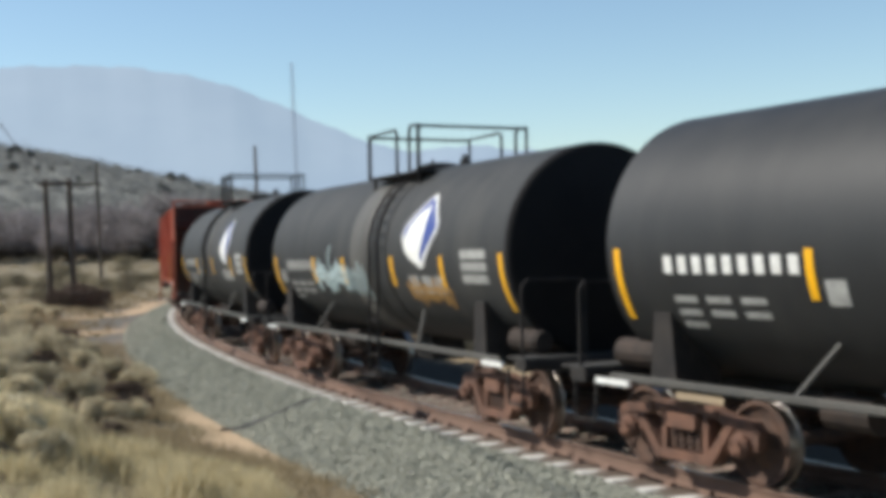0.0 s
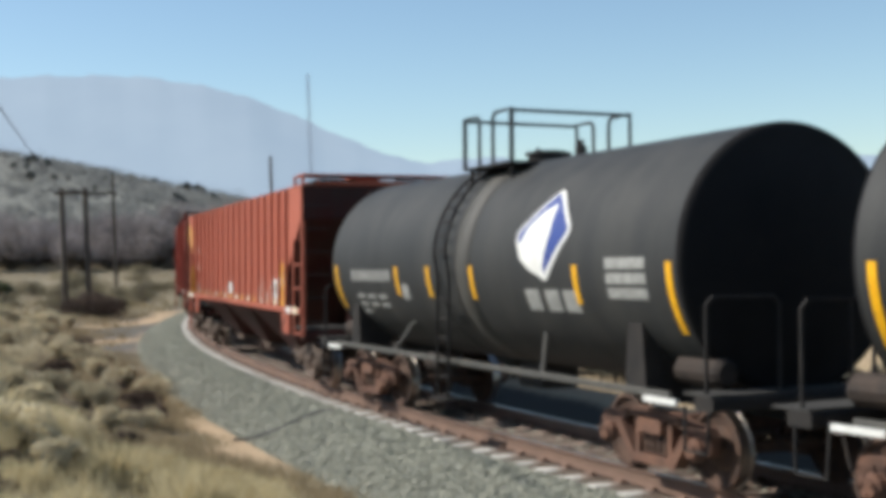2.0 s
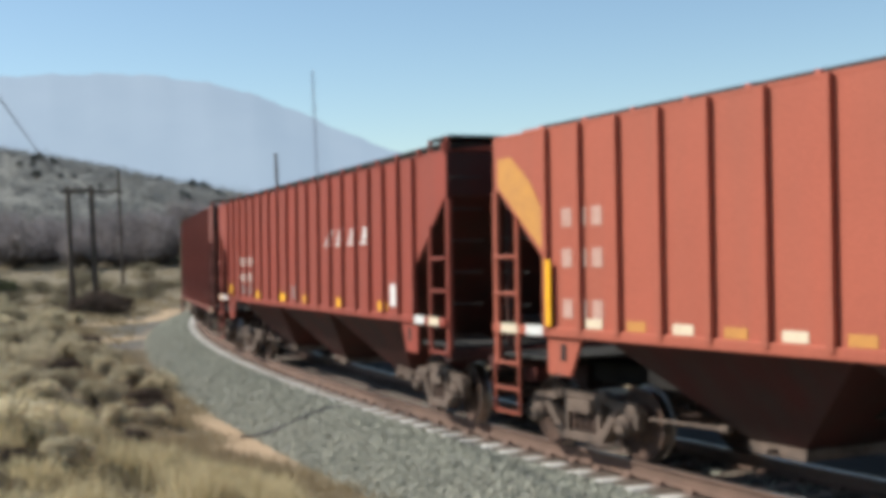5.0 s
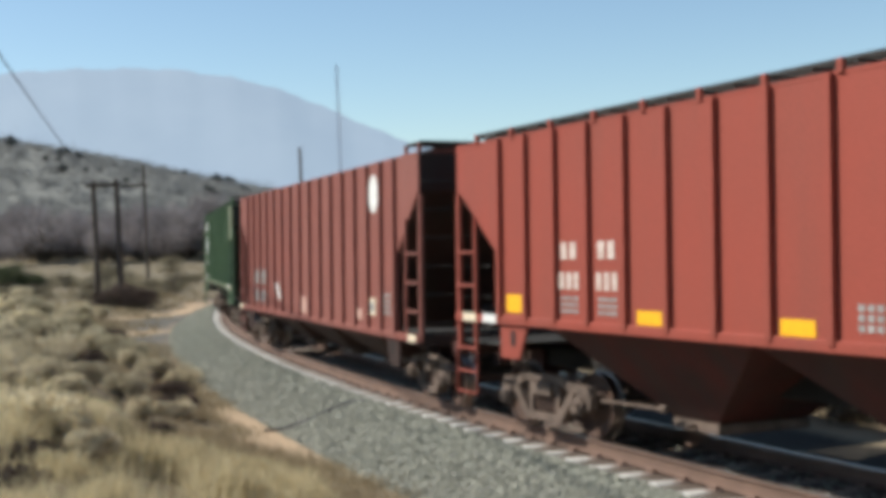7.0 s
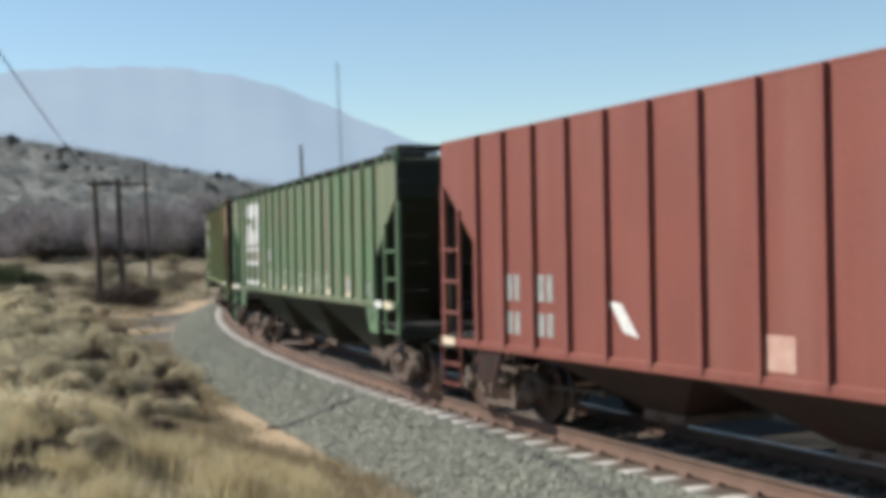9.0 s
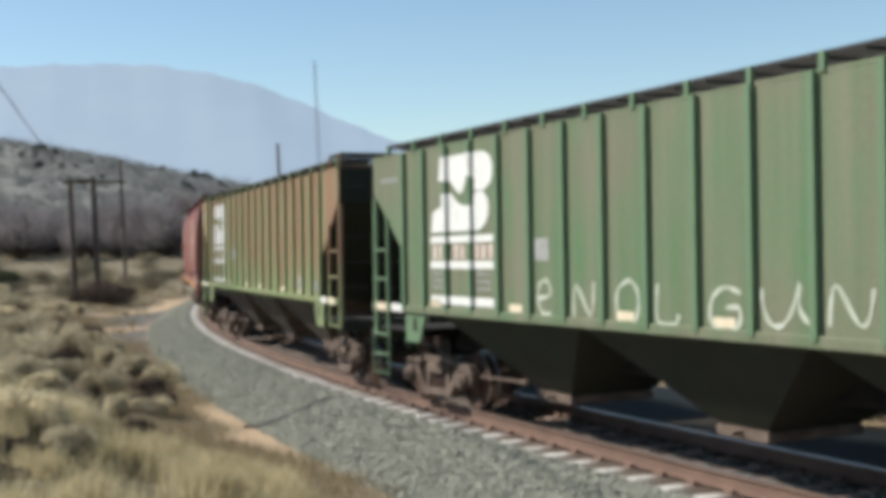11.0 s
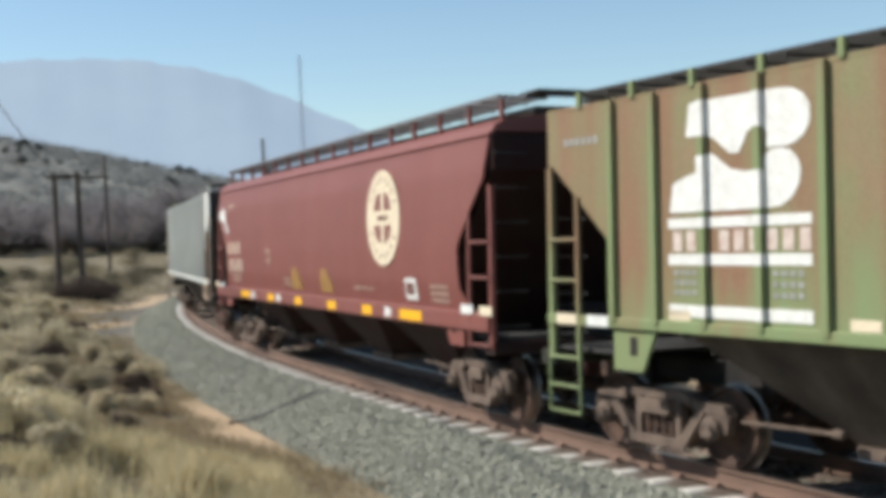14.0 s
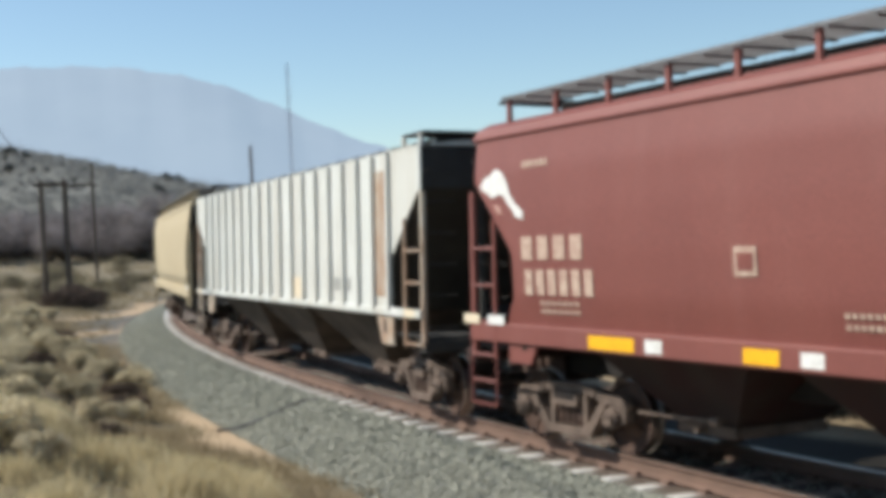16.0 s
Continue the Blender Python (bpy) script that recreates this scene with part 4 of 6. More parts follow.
        for p in path[::1]:
            part("rung", Geo().rod((lx - 0.2, p[1], p[2]), (lx + 0.2, p[1], p[2]), 0.016, 5), M_SILL, ladder)
        part("step", Geo().box(lx - 0.3, lx + 0.3, sgn * 1.5 - 0.12, sgn * 1.5 + 0.10, 0.46, 0.49), M_SILL, ladder)
        # side rail, braces
        part("running_pipe", Geo().box(-5.3, 5.3, sgn * 1.38 - 0.03, sgn * 1.38 + 0.03, 0.98, 1.06, 0.012), M_DUSTY, car)
        for x in (-2.5, 2.5):
            part("brace", Geo().rod((x, sgn * 1.38, 1.02), (x + (0.35 if x > 0 else -0.35) * -1, sgn * 1.12, 1.55), 0.03, 6), M_DUSTY, car)
        # saddles over the trucks
        for sx in (-1, 1):
            x = sx * base / 2
            g = Geo().prism([(x - 0.22, 0.95), (x + 0.22, 0.95), (x + 0.14, 1.75), (x - 0.14, 1.75)], sgn * 1.05, sgn * 1.30)
            g.box(x - 0.2, x + 0.2, sgn * 0.9 - 0.2, sgn * 0.9 + 0.2, 0.9, 1.6)
            part("saddle", g, M_SILL, car)
    for sx in (-1, 1):
        xe = sx * 5.92
        part("end_sill", Geo().box(xe - 0.15, xe + 0.15, -1.42, 1.42, 0.92, 1.06, 0.02), M_SILL, car)
        part("end_platform", Geo().box(xe - 0.35, xe + 0.12, -1.42, 1.42, 1.065, 1.09), M_GRATE, car)
        part("stub_sill", Geo().box(min(sx * 3.3, sx * 5.95), max(sx * 3.3, sx * 5.95), -0.22, 0.22, 0.74, 1.05, 0.02), M_SILL, car)
        part("grab_board", Geo().box(sx * 5.2 - 0.3, sx * 5.2 + 0.3, -1.47, -1.43, 0.94, 1.0), M_WHITE, car)
        for sgn in (-1, 1):
            g = Geo().tube([(xe, sgn * 1.38, 1.06), (xe, sgn * 1.38, 1.98), (xe, sgn * 1.30, 2.06), (xe, sgn * 0.55, 2.06), (xe, sgn * 0.47, 1.98), (xe, sgn * 0.47, 1.06)], 0.022, 6)
            part("end_handrail", g, M_SILL, car)
            part("stirrup", Geo().tube([(xe - sx * 0.35, sgn * 1.4, 0.95), (xe - sx * 0.33, sgn * 1.42, 0.5), (xe + sx * 0.05, sgn * 1.42, 0.5), (xe + sx * 0.07, sgn * 1.4, 0.95)], 0.02, 5), M_SILL, car)
        part("air_tank", Geo().lathe([(-0.4, 0.0), (-0.4, 0.12), (-0.34, 0.16), (0.34, 0.16), (0.4, 0.12), (0.4, 0.0)], "x", 12, (sx * 5.3, -0.95, 1.26)), M_GREASE, car)
        add_coupler(car, 6.28, sx)
        add_truck(car, sx * base / 2, -sx * truck_yaw(base), "rusty")
    part("valve_box", Geo().box(-0.2, 0.5, -0.3, 0.3, 0.62, 1.06, 0.04), M_SILL, car)
    part("brake_cylinder", Geo().lathe([(-0.3, 0.0), (-0.3, 0.18), (0.3, 0.18), (0.3, 0.0)], "x", 14, (-2.6, -0.5, 0.82)), M_GREASE, car)
    # yellow marks round the shell
    for x, a, b in ((-5.16, -0.75, 0.05), (5.3, -0.75, 0.05)):
        wrapped(car, "reflector", rect(x - 0.05, x + 0.05, a, b), M_YELLOW, "yellow reflective strip")
    for x in strips:
        wrapped(car, "reflector", rect(x - 0.05, x + 0.05, -0.45, 0.02), M_YELLOW, "yellow reflective strip")
    # lettering as blocks
    pitch = 0.203 if emblem else 0.225
    for i in range(9):
        wrapped(car, "lettering", rect(-4.36 + pitch * i, -4.235 + pitch * i, -0.21, -0.03), M_GREYLET if emblem else M_WHITE, thick=0.004)
    for row in range(3):
        for i in range(3 - (row == 2) * 2):
            wrapped(car, "lettering", rect(-4.3 + 0.5 * i, -3.95 + 0.5 * i, -0.52 - 0.15 * row, -0.45 - 0.15 * row), M_GREYLET, thick=0.004)
    wrapped(car, "placard", rect(-2.15, -1.9, -0.5, -0.26), M_GREYLET, thick=0.003)
    if emblem:
        ol = [(1.88, 0.46), (2.60, 0.99), (2.68, 1.01), (2.76, 0.96), (3.18, 0.53), (3.21, 0.45), (3.18, 0.38), (2.68, -0.14), (2.60, -0.17), (2.50, -0.12), (2.20, -0.02), (2.0, 0.10), (1.86, 0.34)]
        wrapped(car, "emblem_field", ol, M_WHITE, "white emblem shape with a blue corner", 0.004)
        wrapped(car, "emblem_corner", [(2.74, 0.90), (3.14, 0.48), (3.14, 0.42), (2.62, -0.08), (2.60, 0.02), (2.72, 0.40)], M_BLUE, thick=0.008)
        wrapped(car, "emblem_edge", [(1.93, 0.44), (2.62, 0.95), (2.69, 0.94), (2.74, 0.82), (2.42, 0.70), (2.14, 0.52), (1.97, 0.30), (1.92, 0.34)], M_BLUE, thick=0.008)
        for x in (2.05, 2.55, 3.0):
            wrapped(car, "lettering", rect(x, x + 0.34, -0.56, -0.28), M_GREYLET, thick=0.004)
    for row in range(3):
        wrapped(car, "data_stencil", rect(4.05, 4.85, -0.02 - 0.17 * row, 0.10 - 0.17 * row), M_GREYLET, thick=0.003)
    return car


def tank_spray(car, strokes, material, width=0.05):
    """Sprayed strokes on the shell."""
    for st in strokes:
        for (x0, z0), (x1, z1) in zip(st[:-1], st[1:]):
            dx, dz = x1 - x0, z1 - z0
            k = width / 2 / max(math.hypot(dx, dz), 1e-6)
            wrapped(car, "spray_stroke", [(x0 + dz * k, z0 - dx * k), (x1 + dz * k, z1 - dx * k), (x1 - dz * k, z1 + dx * k), (x0 - dz * k, z0 + dx * k)], material, thick=0.010)


RIB_FRONT = 1.53 + 0.065


def rib_xs(ribs, span):
    return [span * (1.06 * u - 0.06 * u ** 3) for u in (-1 + 2 * i / (ribs - 1) for i in range(ribs))]


def flat_mark(car, name, poly, material, label="", ribs=(), y=-1.533, thick=0.004):
    """A painted shape (x, z) on the near side sheet, carried over the ribs it crosses."""
    g = Geo().prism(poly, y - thick, y)
    n = len(poly)
    for rx in ribs:
        hits = []
        for i in range(n):
            (x0, z0), (x1, z1) = poly[i], poly[(i + 1) % n]
            if (x0 - rx) * (x1 - rx) < 0:
                hits.append(z0 + (z1 - z0) * (rx - x0) / (x1 - x0))
        hits.sort()
        for a, b in zip(hits[::2], hits[1::2]):
            g.box(rx - 0.048, rx + 0.048, -RIB_FRONT - thick, y + 0.002, a, b)
    return part(name, g, material, car, label)


def flat_stroke(car, pts, material, width=0.05, y=-1.533):
    """One sprayed stroke on a flat side sheet: a rounded ribbon through the points."""
    p = [np.array(q) for q in [pts[0]] + list(pts) + [pts[-1]]]
    line = []
    for i in range(1, len(p) - 2):
        for k in range(4):
            t = k / 4
            line.append(0.5 * (2 * p[i] + (p[i + 1] - p[i - 1]) * t + (2 * p[i - 1] - 5 * p[i] + 4 * p[i + 1] - p[i + 2]) * t * t + (3 * p[i] - p[i - 1] - 3 * p[i + 1] + p[i + 2]) * t ** 3))
    line.append(p[-1])
    n = len(line)
    v, f = [], []
    for i, q in enumerate(line):
        d = line[min(i + 1, n - 1)] - line[max(i - 1, 0)]
        w = np.array((d[1], -d[0])) * width / 2 / max(float(np.hypot(*d)), 1e-6)
        w *= 0.75 + 0.25 * math.sin(1.3 * i)
        for yy in (y - 0.003 - 0.00008 * i, y):
            v += [(q[0] + w[0], yy, q[1] + w[1]), (q[0] - w[0], yy, q[1] - w[1])]
    for i in range(n - 1):
        a, b = 4 * i, 4 * i + 4
        f += [(a, b, b + 1, a + 1), (a + 2, a + 3, b + 3, b + 2), (a, a + 2, b + 2, b), (a + 1, b + 1, b + 3, a + 3)]
    part("spray_stroke", Geo().add(v, f + [(0, 1, 3, 2), (4 * n - 4, 4 * n - 2, 4 * n - 1, 4 * n - 3)]), material, car)


def block_line(car, x0, x1, z0, z1, n, material, y=-1.533):
    """A line of lettering as n plain blocks."""
    w = (x1 - x0) / n
    for i in range(n):
        part("lettering", Geo().box(x0 + i * w, x0 + (i + 0.66) * w, y - 0.004, y, z0, z1), material, car)


def patch(car, name, x0, x1, z0, z1, material, y=-1.533, label=""):
    part(name, Geo().box(x0, x1, y - 0.004, y, z0, z1), material, car, label)


def round_side(z):
    """Half width of the smooth-sided hopper at a height."""
    return float(np.interp(z, (1.50, 1.85, 2.40, 2.90, 3.40, 3.83), (1.47, 1.535, 1.56, 1.56, 1.54, 1.47)))


def road_emblem(car, xs):
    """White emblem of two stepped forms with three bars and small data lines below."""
    upper = [(.17, .99), (.26, 1.0), (.62, 1.0), (.70, 1.0), (.78, 1.0), (.87, .985), (.94, .93), (.985, .83), (.985, .68), (.95, .59), (.90, .53), (.84, .505), (.71, .515), (.715, .64), (.68, .70), (.59, .675), (.55, .56), (.52, .49), (.46, .50), (.40, .58), (.345, .65), (.253, .684), (.14, .69)]
    lower = [(.01, 0), (.01, .05), (.035, .27), (.14, .33), (.255, .365), (.26, .49), (.30, .525), (.34, .51), (.46, .366), (.55, .33), (.68, .328), (.695, .445), (.74, .495), (.80, .50), (.86, .475), (.91, .39), (.925, .30), (.915, .19), (.87, .08), (.80, .015), (.72, 0)]
    for shape in (upper, lower):
        flat_mark(car, "emblem", [(-6.04 + 2.02 * u, 2.69 + 1.09 * v) for u, v in shape], M_WHITE, "white stepped emblem shape", xs)
    for z0, z1 in ((2.53, 2.63), (2.16, 2.27), (1.64, 1.76)):
        flat_mark(car, "emblem_bar", rect(-6.06, -4.05, z0, z1), M_WHITE, ribs=xs)
    for x, n in ((-5.98, 2), (-5.28, 3), (-4.62, 3)):
        block_line(car, x, x + 0.21 * n, 2.30, 2.50, n, M_LETTER)
    for k in range(3):
        block_line(car, -5.98, -5.6, 1.86 + 0.1 * k, 1.91 + 0.1 * k, 4, M_GREYLET)
        block_line(car, -4.55, -4.12, 1.86 + 0.1 * k, 1.91 + 0.1 * k, 4, M_GREYLET)


def car_marks():
    """Emblems, lettering blocks, reflectors and scrawl on the near sides."""
    xs = rib_xs(18, 7.0)
    for car in (H4, H5):
        road_emblem(car, xs)
        for x in (-5.9, -3.45, -0.9, 0.85, 3.45, 5.1):
            patch(car, "reflector", x - 0.17, x + 0.17, 1.60, 1.70, M_CREAM)
        flat_mark(car, "data_box", rect(4.92, 5.30, 1.66, 2.0), M_TANBOX)
        flat_mark(car, "data_box_dark", rect(4.98, 5.24, 1.72, 1.94), M_GREYLET, y=-1.538)
        flat_mark(car, "data_box", rect(-2.92, -2.58, 2.27, 2.55), M_GREYLET)
        for k in range(3):
            block_line(car, 6.3, 6.75, 1.66 + 0.08 * k, 1.71 + 0.08 * k, 5, M_GREYLET)
        block_line(car, -7.95, -7.25, 3.52, 3.60, 6, M_GREYLET)
    e = [(-2.83, 1.80), (-2.56, 1.84), (-2.56, 1.96), (-2.68, 2.03), (-2.82, 1.96), (-2.85, 1.78), (-2.76, 1.62), (-2.54, 1.62)]
    n1 = [(-2.00, 1.60), (-1.94, 1.98), (-1.62, 1.62), (-1.54, 2.02)]
    o = [(-0.86, 2.04), (-1.04, 1.94), (-1.07, 1.74), (-0.98, 1.58), (-0.82, 1.54), (-0.66, 1.66), (-0.64, 1.90), (-0.76, 2.03), (-0.88, 2.04)]
    l = [(-0.28, 2.02), (-0.28, 1.62), (0.03, 1.60), (0.10, 1.70)]
    gg = [(1.11, 1.95), (0.86, 2.00), (0.66, 1.88), (0.64, 1.66), (0.84, 1.56), (1.08, 1.64), (1.08, 1.80), (0.88, 1.80)]
    u = [(1.42, 2.0), (1.44, 1.82), (1.54, 1.67), (1.70, 1.66), (1.84, 1.80), (1.94, 2.05), (1.94, 1.82), (2.08, 1.68)]
    n2 = [(2.32, 1.68), (2.40, 2.05), (2.67, 1.72), (2.80, 1.76), (2.86, 2.02)]
    k1 = [(3.17, 2.08), (3.21, 1.62)]
    k2 = [(3.49, 2.00), (3.21, 1.84), (3.45, 1.68), (3.55, 1.74)]
    for st in (e, n1, o, l, gg, u, n2, k1, k2):
        flat_stroke(H4, st, M_CHALK, 0.062)
    # oxide-red car
    for x in (-5.65, -4.8):
        block_line(H2, x + 0.04, x + 0.46, 2.34, 2.55, 2, M_LETTER)
        block_line(H2, x, x + 0.50, 1.97, 2.18, 3, M_LETTER)
        for k in range(3):
            block_line(H2, x + 0.04, x + 0.46, 1.68 + 0.08 * k, 1.73 + 0.08 * k, 5, M_GREYLET)
    for x, z0, z1 in ((-6.81, 1.64, 1.88), (-3.72, 1.60, 1.76), (-1.33, 1.60, 1.76), (0.67, 1.60, 1.76), (3.11, 1.60, 1.76), (5.6, 1.60, 1.76)):
        patch(H2, "reflector", x - 0.24, x + 0.24, z0, z1, M_YELLOW, label="yellow reflective patch")
    for x in (2.2, 2.95, 3.75, 4.5):
        flat_mark(H2, "lettering", [(x, 2.80), (x + 0.36, 2.80), (x + 0.48, 3.02), (x + 0.12, 3.02)], M_WHITE, y=-1.533)
        flat_mark(H2, "lettering_underline", [(x - 0.12, 2.72), (x + 0.40, 2.73), (x + 0.42, 2.78), (x - 0.08, 2.77)], M_WHITE, y=-1.533)
    for k in range(3):
        block_line(H2, -0.55, -0.1, 1.68 + 0.09 * k, 1.74 + 0.09 * k, 4, M_GREYLET)
    flat_mark(H2, "data_box", rect(6.0, 6.4, 1.70, 2.05), M_WHITE)
    # orange-red car
    flat_mark(H1, "round_mark", [(-0.1 + 0.34 * math.cos(a * 0.524), 1.86 + 0.16 * math.sin(a * 0.524)) for a in range(12)], M_WHITE)
    flat_mark(H1, "data_box", rect(5.50, 5.98, 1.73, 2.13), M_WHITE)
    flat_mark(H1, "data_box_dark", rect(5.60, 5.86, 1.82, 2.05), M_GREYLET, y=-1.538)
    flat_mark(H1, "reflector", rect(6.66, 6.78, 1.60, 2.47), M_YELLOW, "tall yellow reflective strip", y=-1.60)
    flat_mark(H1, "primer_panel", [(-8.08, 3.36), (-6.98, 2.50), (-6.98, 3.0), (-7.3, 3.4), (-7.75, 3.72), (-8.08, 3.72)], M_PRIMER, "faded orange repainted panel")
    flat_mark(H1, "reflector", rect(-6.84, -6.72, 1.60, 2.40), M_YELLOW, "tall yellow reflective strip", y=-1.60)
    for i, x in enumerate(np.arange(-5.9, 6.6, 0.82)):
        patch(H1, "reflector", x - 0.17, x + 0.17, 1.60, 1.71, M_PRIMER if i % 2 else M_CREAM)
    for z in (2.79, 2.31, 1.71):
        block_line(H1, -6.55, -5.6, z, z + 0.22, 3, M_SCUFF)
    scuff(H1, 3.84, 4.3, 1.62, 2.12, 3)
    scuff(H1, 4.7, 5.2, 1.60, 1.95, 4)
    scuff(H1, 6.15, 6.6, 1.75, 2.2, 5)
    # brown car
    flat_mark(H3, "oval_mark", [(5.32 + 0.28 * math.cos(a * 0.2618), 3.52 + 0.34 * math.sin(a * 0.2618)) for a in range(24)], M_WHITE, "white painted oval", rib_xs(16, 6.62))
    block_line(H3, -5.75, -5.35, 1.75, 2.1, 2, M_GREYLET)
    block_line(H3, -4.9, -4.45, 1.75, 2.1, 2, M_GREYLET)
    block_line(H3, -5.75, -5.35, 1.3, 1.6, 2, M_GREYLET)
    block_line(H3, -4.9, -4.45, 1.3, 1.6, 2, M_GREYLET)
    flat_mark(H3, "chalk_mark", [(-3.2, 1.8), (-2.95, 1.78), (-2.6, 1.4), (-2.9, 1.45)], M_WHITE)
    flat_mark(H3, "data_box", rect(4.98, 5.38, 1.37, 1.67), M_CREAM)
    flat_mark(H3, "data_box_dark", rect(5.06, 5.30, 1.44, 1.60), M_GREYLET, y=-1.538)
    for k in range(4):
        block_line(H3, 5.88, 6.35, 1.42 + 0.1 * k, 1.47 + 0.1 * k, 5, M_GREYLET)
    flat_mark(H3, "chalk_patch", rect(4.1, 4.5, 1.26, 1.46), M_SCUFF)
    flat_mark(H3, "chalk_patch", rect(-0.4, 0.02, 1.2, 1.55), M_SCUFF)
    # maroon car
    yc = -1.566
    flat_mark(H6, "round_emblem", [(4.35 + 0.78 * math.cos(a * 0.1309), 2.87 + 0.76 * math.sin(a * 0.1309)) for a in range(48)], M_CREAM, "cream round emblem with a cross", y=yc)
    for sx in (-1, 1):
        for sz in (-1, 1):
            flat_mark(H6, "emblem_opening", [(4.35 + sx * 0.08, 2.87 + sz * 0.12), (4.35 + sx * 0.42, 2.87 + sz * 0.12), (4.35 + sx * 0.30, 2.87 + sz * 0.34), (4.35 + sx * 0.08, 2.87 + sz * 0.42)], PAINTS["maroon"], y=yc - 0.005)
    for k in range(20):
        a = k * 0.314 + 0.1
        if abs(math.sin(a)) > 0.25:
            flat_mark(H6, "emblem_letter", [(4.35 + r * math.cos(a + b), 2.87 + r * math.sin(a + b)) for r, b in ((0.575, -0.035), (0.665, -0.03), (0.665, 0.03), (0.575, 0.035))], M_UMBER, y=yc - 0.005)
    block_line(H6, 4.10, 4.62, 2.83, 2.91, 6, M_UMBER, y=yc - 0.005)
    for x, w in ((-5.3, 0.42), (-2.95, 0.24), (-0.75, 0.24), (1.5, 0.25), (3.5, 0.25), (5.55, 0.46)):
        patch(H6, "reflector", x - w, x + w, 1.30, 1.45, M_YELLOW, y=-1.571, label="yellow reflective patch")
    for x in (-4.55, -2.3, 4.53):
        patch(H6, "reflector", x - 0.14, x + 0.14, 1.31, 1.45, M_WHITE, y=-1.571)
    block_line(H6, -7.1, -5.7, 2.30, 2.58, 4, M_WORNLET, y=-1.562)
    block_line(H6, -7.05, -5.55, 1.88, 2.18, 6, M_WORNLET, y=-1.555)
    for k in range(2):
        block_line(H6, -6.75, -5.9, 1.66 + 0.1 * k, 1.71 + 0.1 * k, 7, M_WORNLET, y=-1.548)
        block_line(H6, -1.95, -1.45, 1.66 + 0.1 * k, 1.71 + 0.1 * k, 6, M_WORNLET, y=-1.548)
    flat_mark(H6, "data_box", rect(-3.30, -2.99, 2.12, 2.40), M_WORNLET, y=-1.562)
    flat_mark(H6, "data_box_dark", rect(-3.25, -3.03, 2.17, 2.34), PAINTS["maroon"], y=-1.567)
    flat_mark(H6, "data_box", rect(5.25, 5.72, 1.60, 1.93), M_WHITE, y=-1.552)
    flat_mark(H6, "data_box_dark", rect(5.33, 5.62, 1.68, 1.86), M_UMBER, y=-1.557)
    for k in range(3):
        block_line(H6, 6.3, 7.0, 1.60 + 0.1 * k, 1.65 + 0.1 * k, 6, M_WORNLET, y=-1.545)
    block_line(H6, 2.7, 3.7, 1.70, 1.74, 9, M_WORNLET, y=-1.548)
    for x0 in (-1.4, 0.65):
        for k, (u, w) in enumerate(((0.0, 0.76), (0.0, 0.78), (0.04, 0.66), (0.10, 0.50), (0.16, 0.34))):
            patch(H6, "stencil_line", x0 + u, x0 + u + w, 1.60 + 0.085 * k, 1.67 + 0.085 * k, M_OCHRE)
    flat_mark(H6, "paint_splash", [(-8.1, 3.22), (-8.0, 3.34), (-7.85, 3.38), (-7.72, 3.45), (-7.58, 3.40), (-7.45, 3.28), (-7.36, 3.10), (-7.22, 2.98), (-7.06, 2.90), (-7.05, 2.80), (-7.22, 2.82), (-7.30, 2.92), (-7.42, 3.0), (-7.50, 3.10), (-7.66, 3.12), (-7.80, 3.08), (-7.9, 3.14)], M_WHITE, "ragged splash of white paint", y=-1.560)
    flat_mark(H6, "paint_splash", [(-7.75, 3.0), (-7.62, 2.98), (-7.55, 2.86), (-7.66, 2.90)], M_SCUFF, y=-1.562)
    block_line(H6, -7.1, -6.5, 3.42, 3.5, 6, M_WORNLET, y=-1.552)
    for ob in H6.children:
        if ob.name.split(".")[0] in ("lettering", "data_box", "data_box_dark", "stencil_line", "paint_splash"):
            lift = 0.016 if "dark" in ob.name else 0.009
            back = max(v.co.y for v in ob.data.vertices)
            if back < -1.569:
                continue
            for v in ob.data.vertices:
                v.co.y += -back - lift - round_side(v.co.z)
    # white car
    block_line(H7, 3.95, 5.0, 1.8, 2.02, 4, M_GREYLET)
    flat_mark(H7, "rust_patch", rect(6.0, 6.75, 1.75, 3.7), M_RUSTY, "rust-stained panel")
    flat_mark(H7, "rust_patch", rect(1.35, 1.85, 1.6, 2.0), M_CREAM)
    # scrawl on the first emblem car
    rng = random.Random(8)
    for k in range(11):
        x = -2.6 + 0.155 * k
        z = -0.32 + 0.08 * math.sin(k)
        tank_spray(T1, [[(x, z + rng.uniform(0.1, 0.26)), (x + 0.08, z - rng.uniform(0.12, 0.3)), (x + 0.2, z - 0.05), (x + 0.1, z + 0.1), (x + 0.26, z + rng.uniform(0, 0.22))]], M_SPRAY, 0.05)
    for k in range(5):
        x = -0.85 + 0.2 * k
        tank_spray(T1, [[(x, -0.55 - 0.03 * k), (x + 0.06, -0.15 + rng.uniform(-0.05, 0.1)), (x + 0.14, -0.35), (x + 0.2, -0.62 - 0.03 * k)]], M_SPRAY, 0.03)
    tank_spray(T1, [[(-1.66, 0.24), (-1.74, 0.0), (-1.68, -0.3), (-1.70, -0.62)]], M_SPRAY, 0.035)
    tank_spray(T1, [[(-4.9, -0.25), (-4.85, -0.5), (-4.75, -0.2), (-4.7, -0.5), (-4.6, -0.22), (-4.52, -0.45)]], M_GREYLET, 0.05)
    for k in range(9):
        x = 1.9 + 0.17 * k
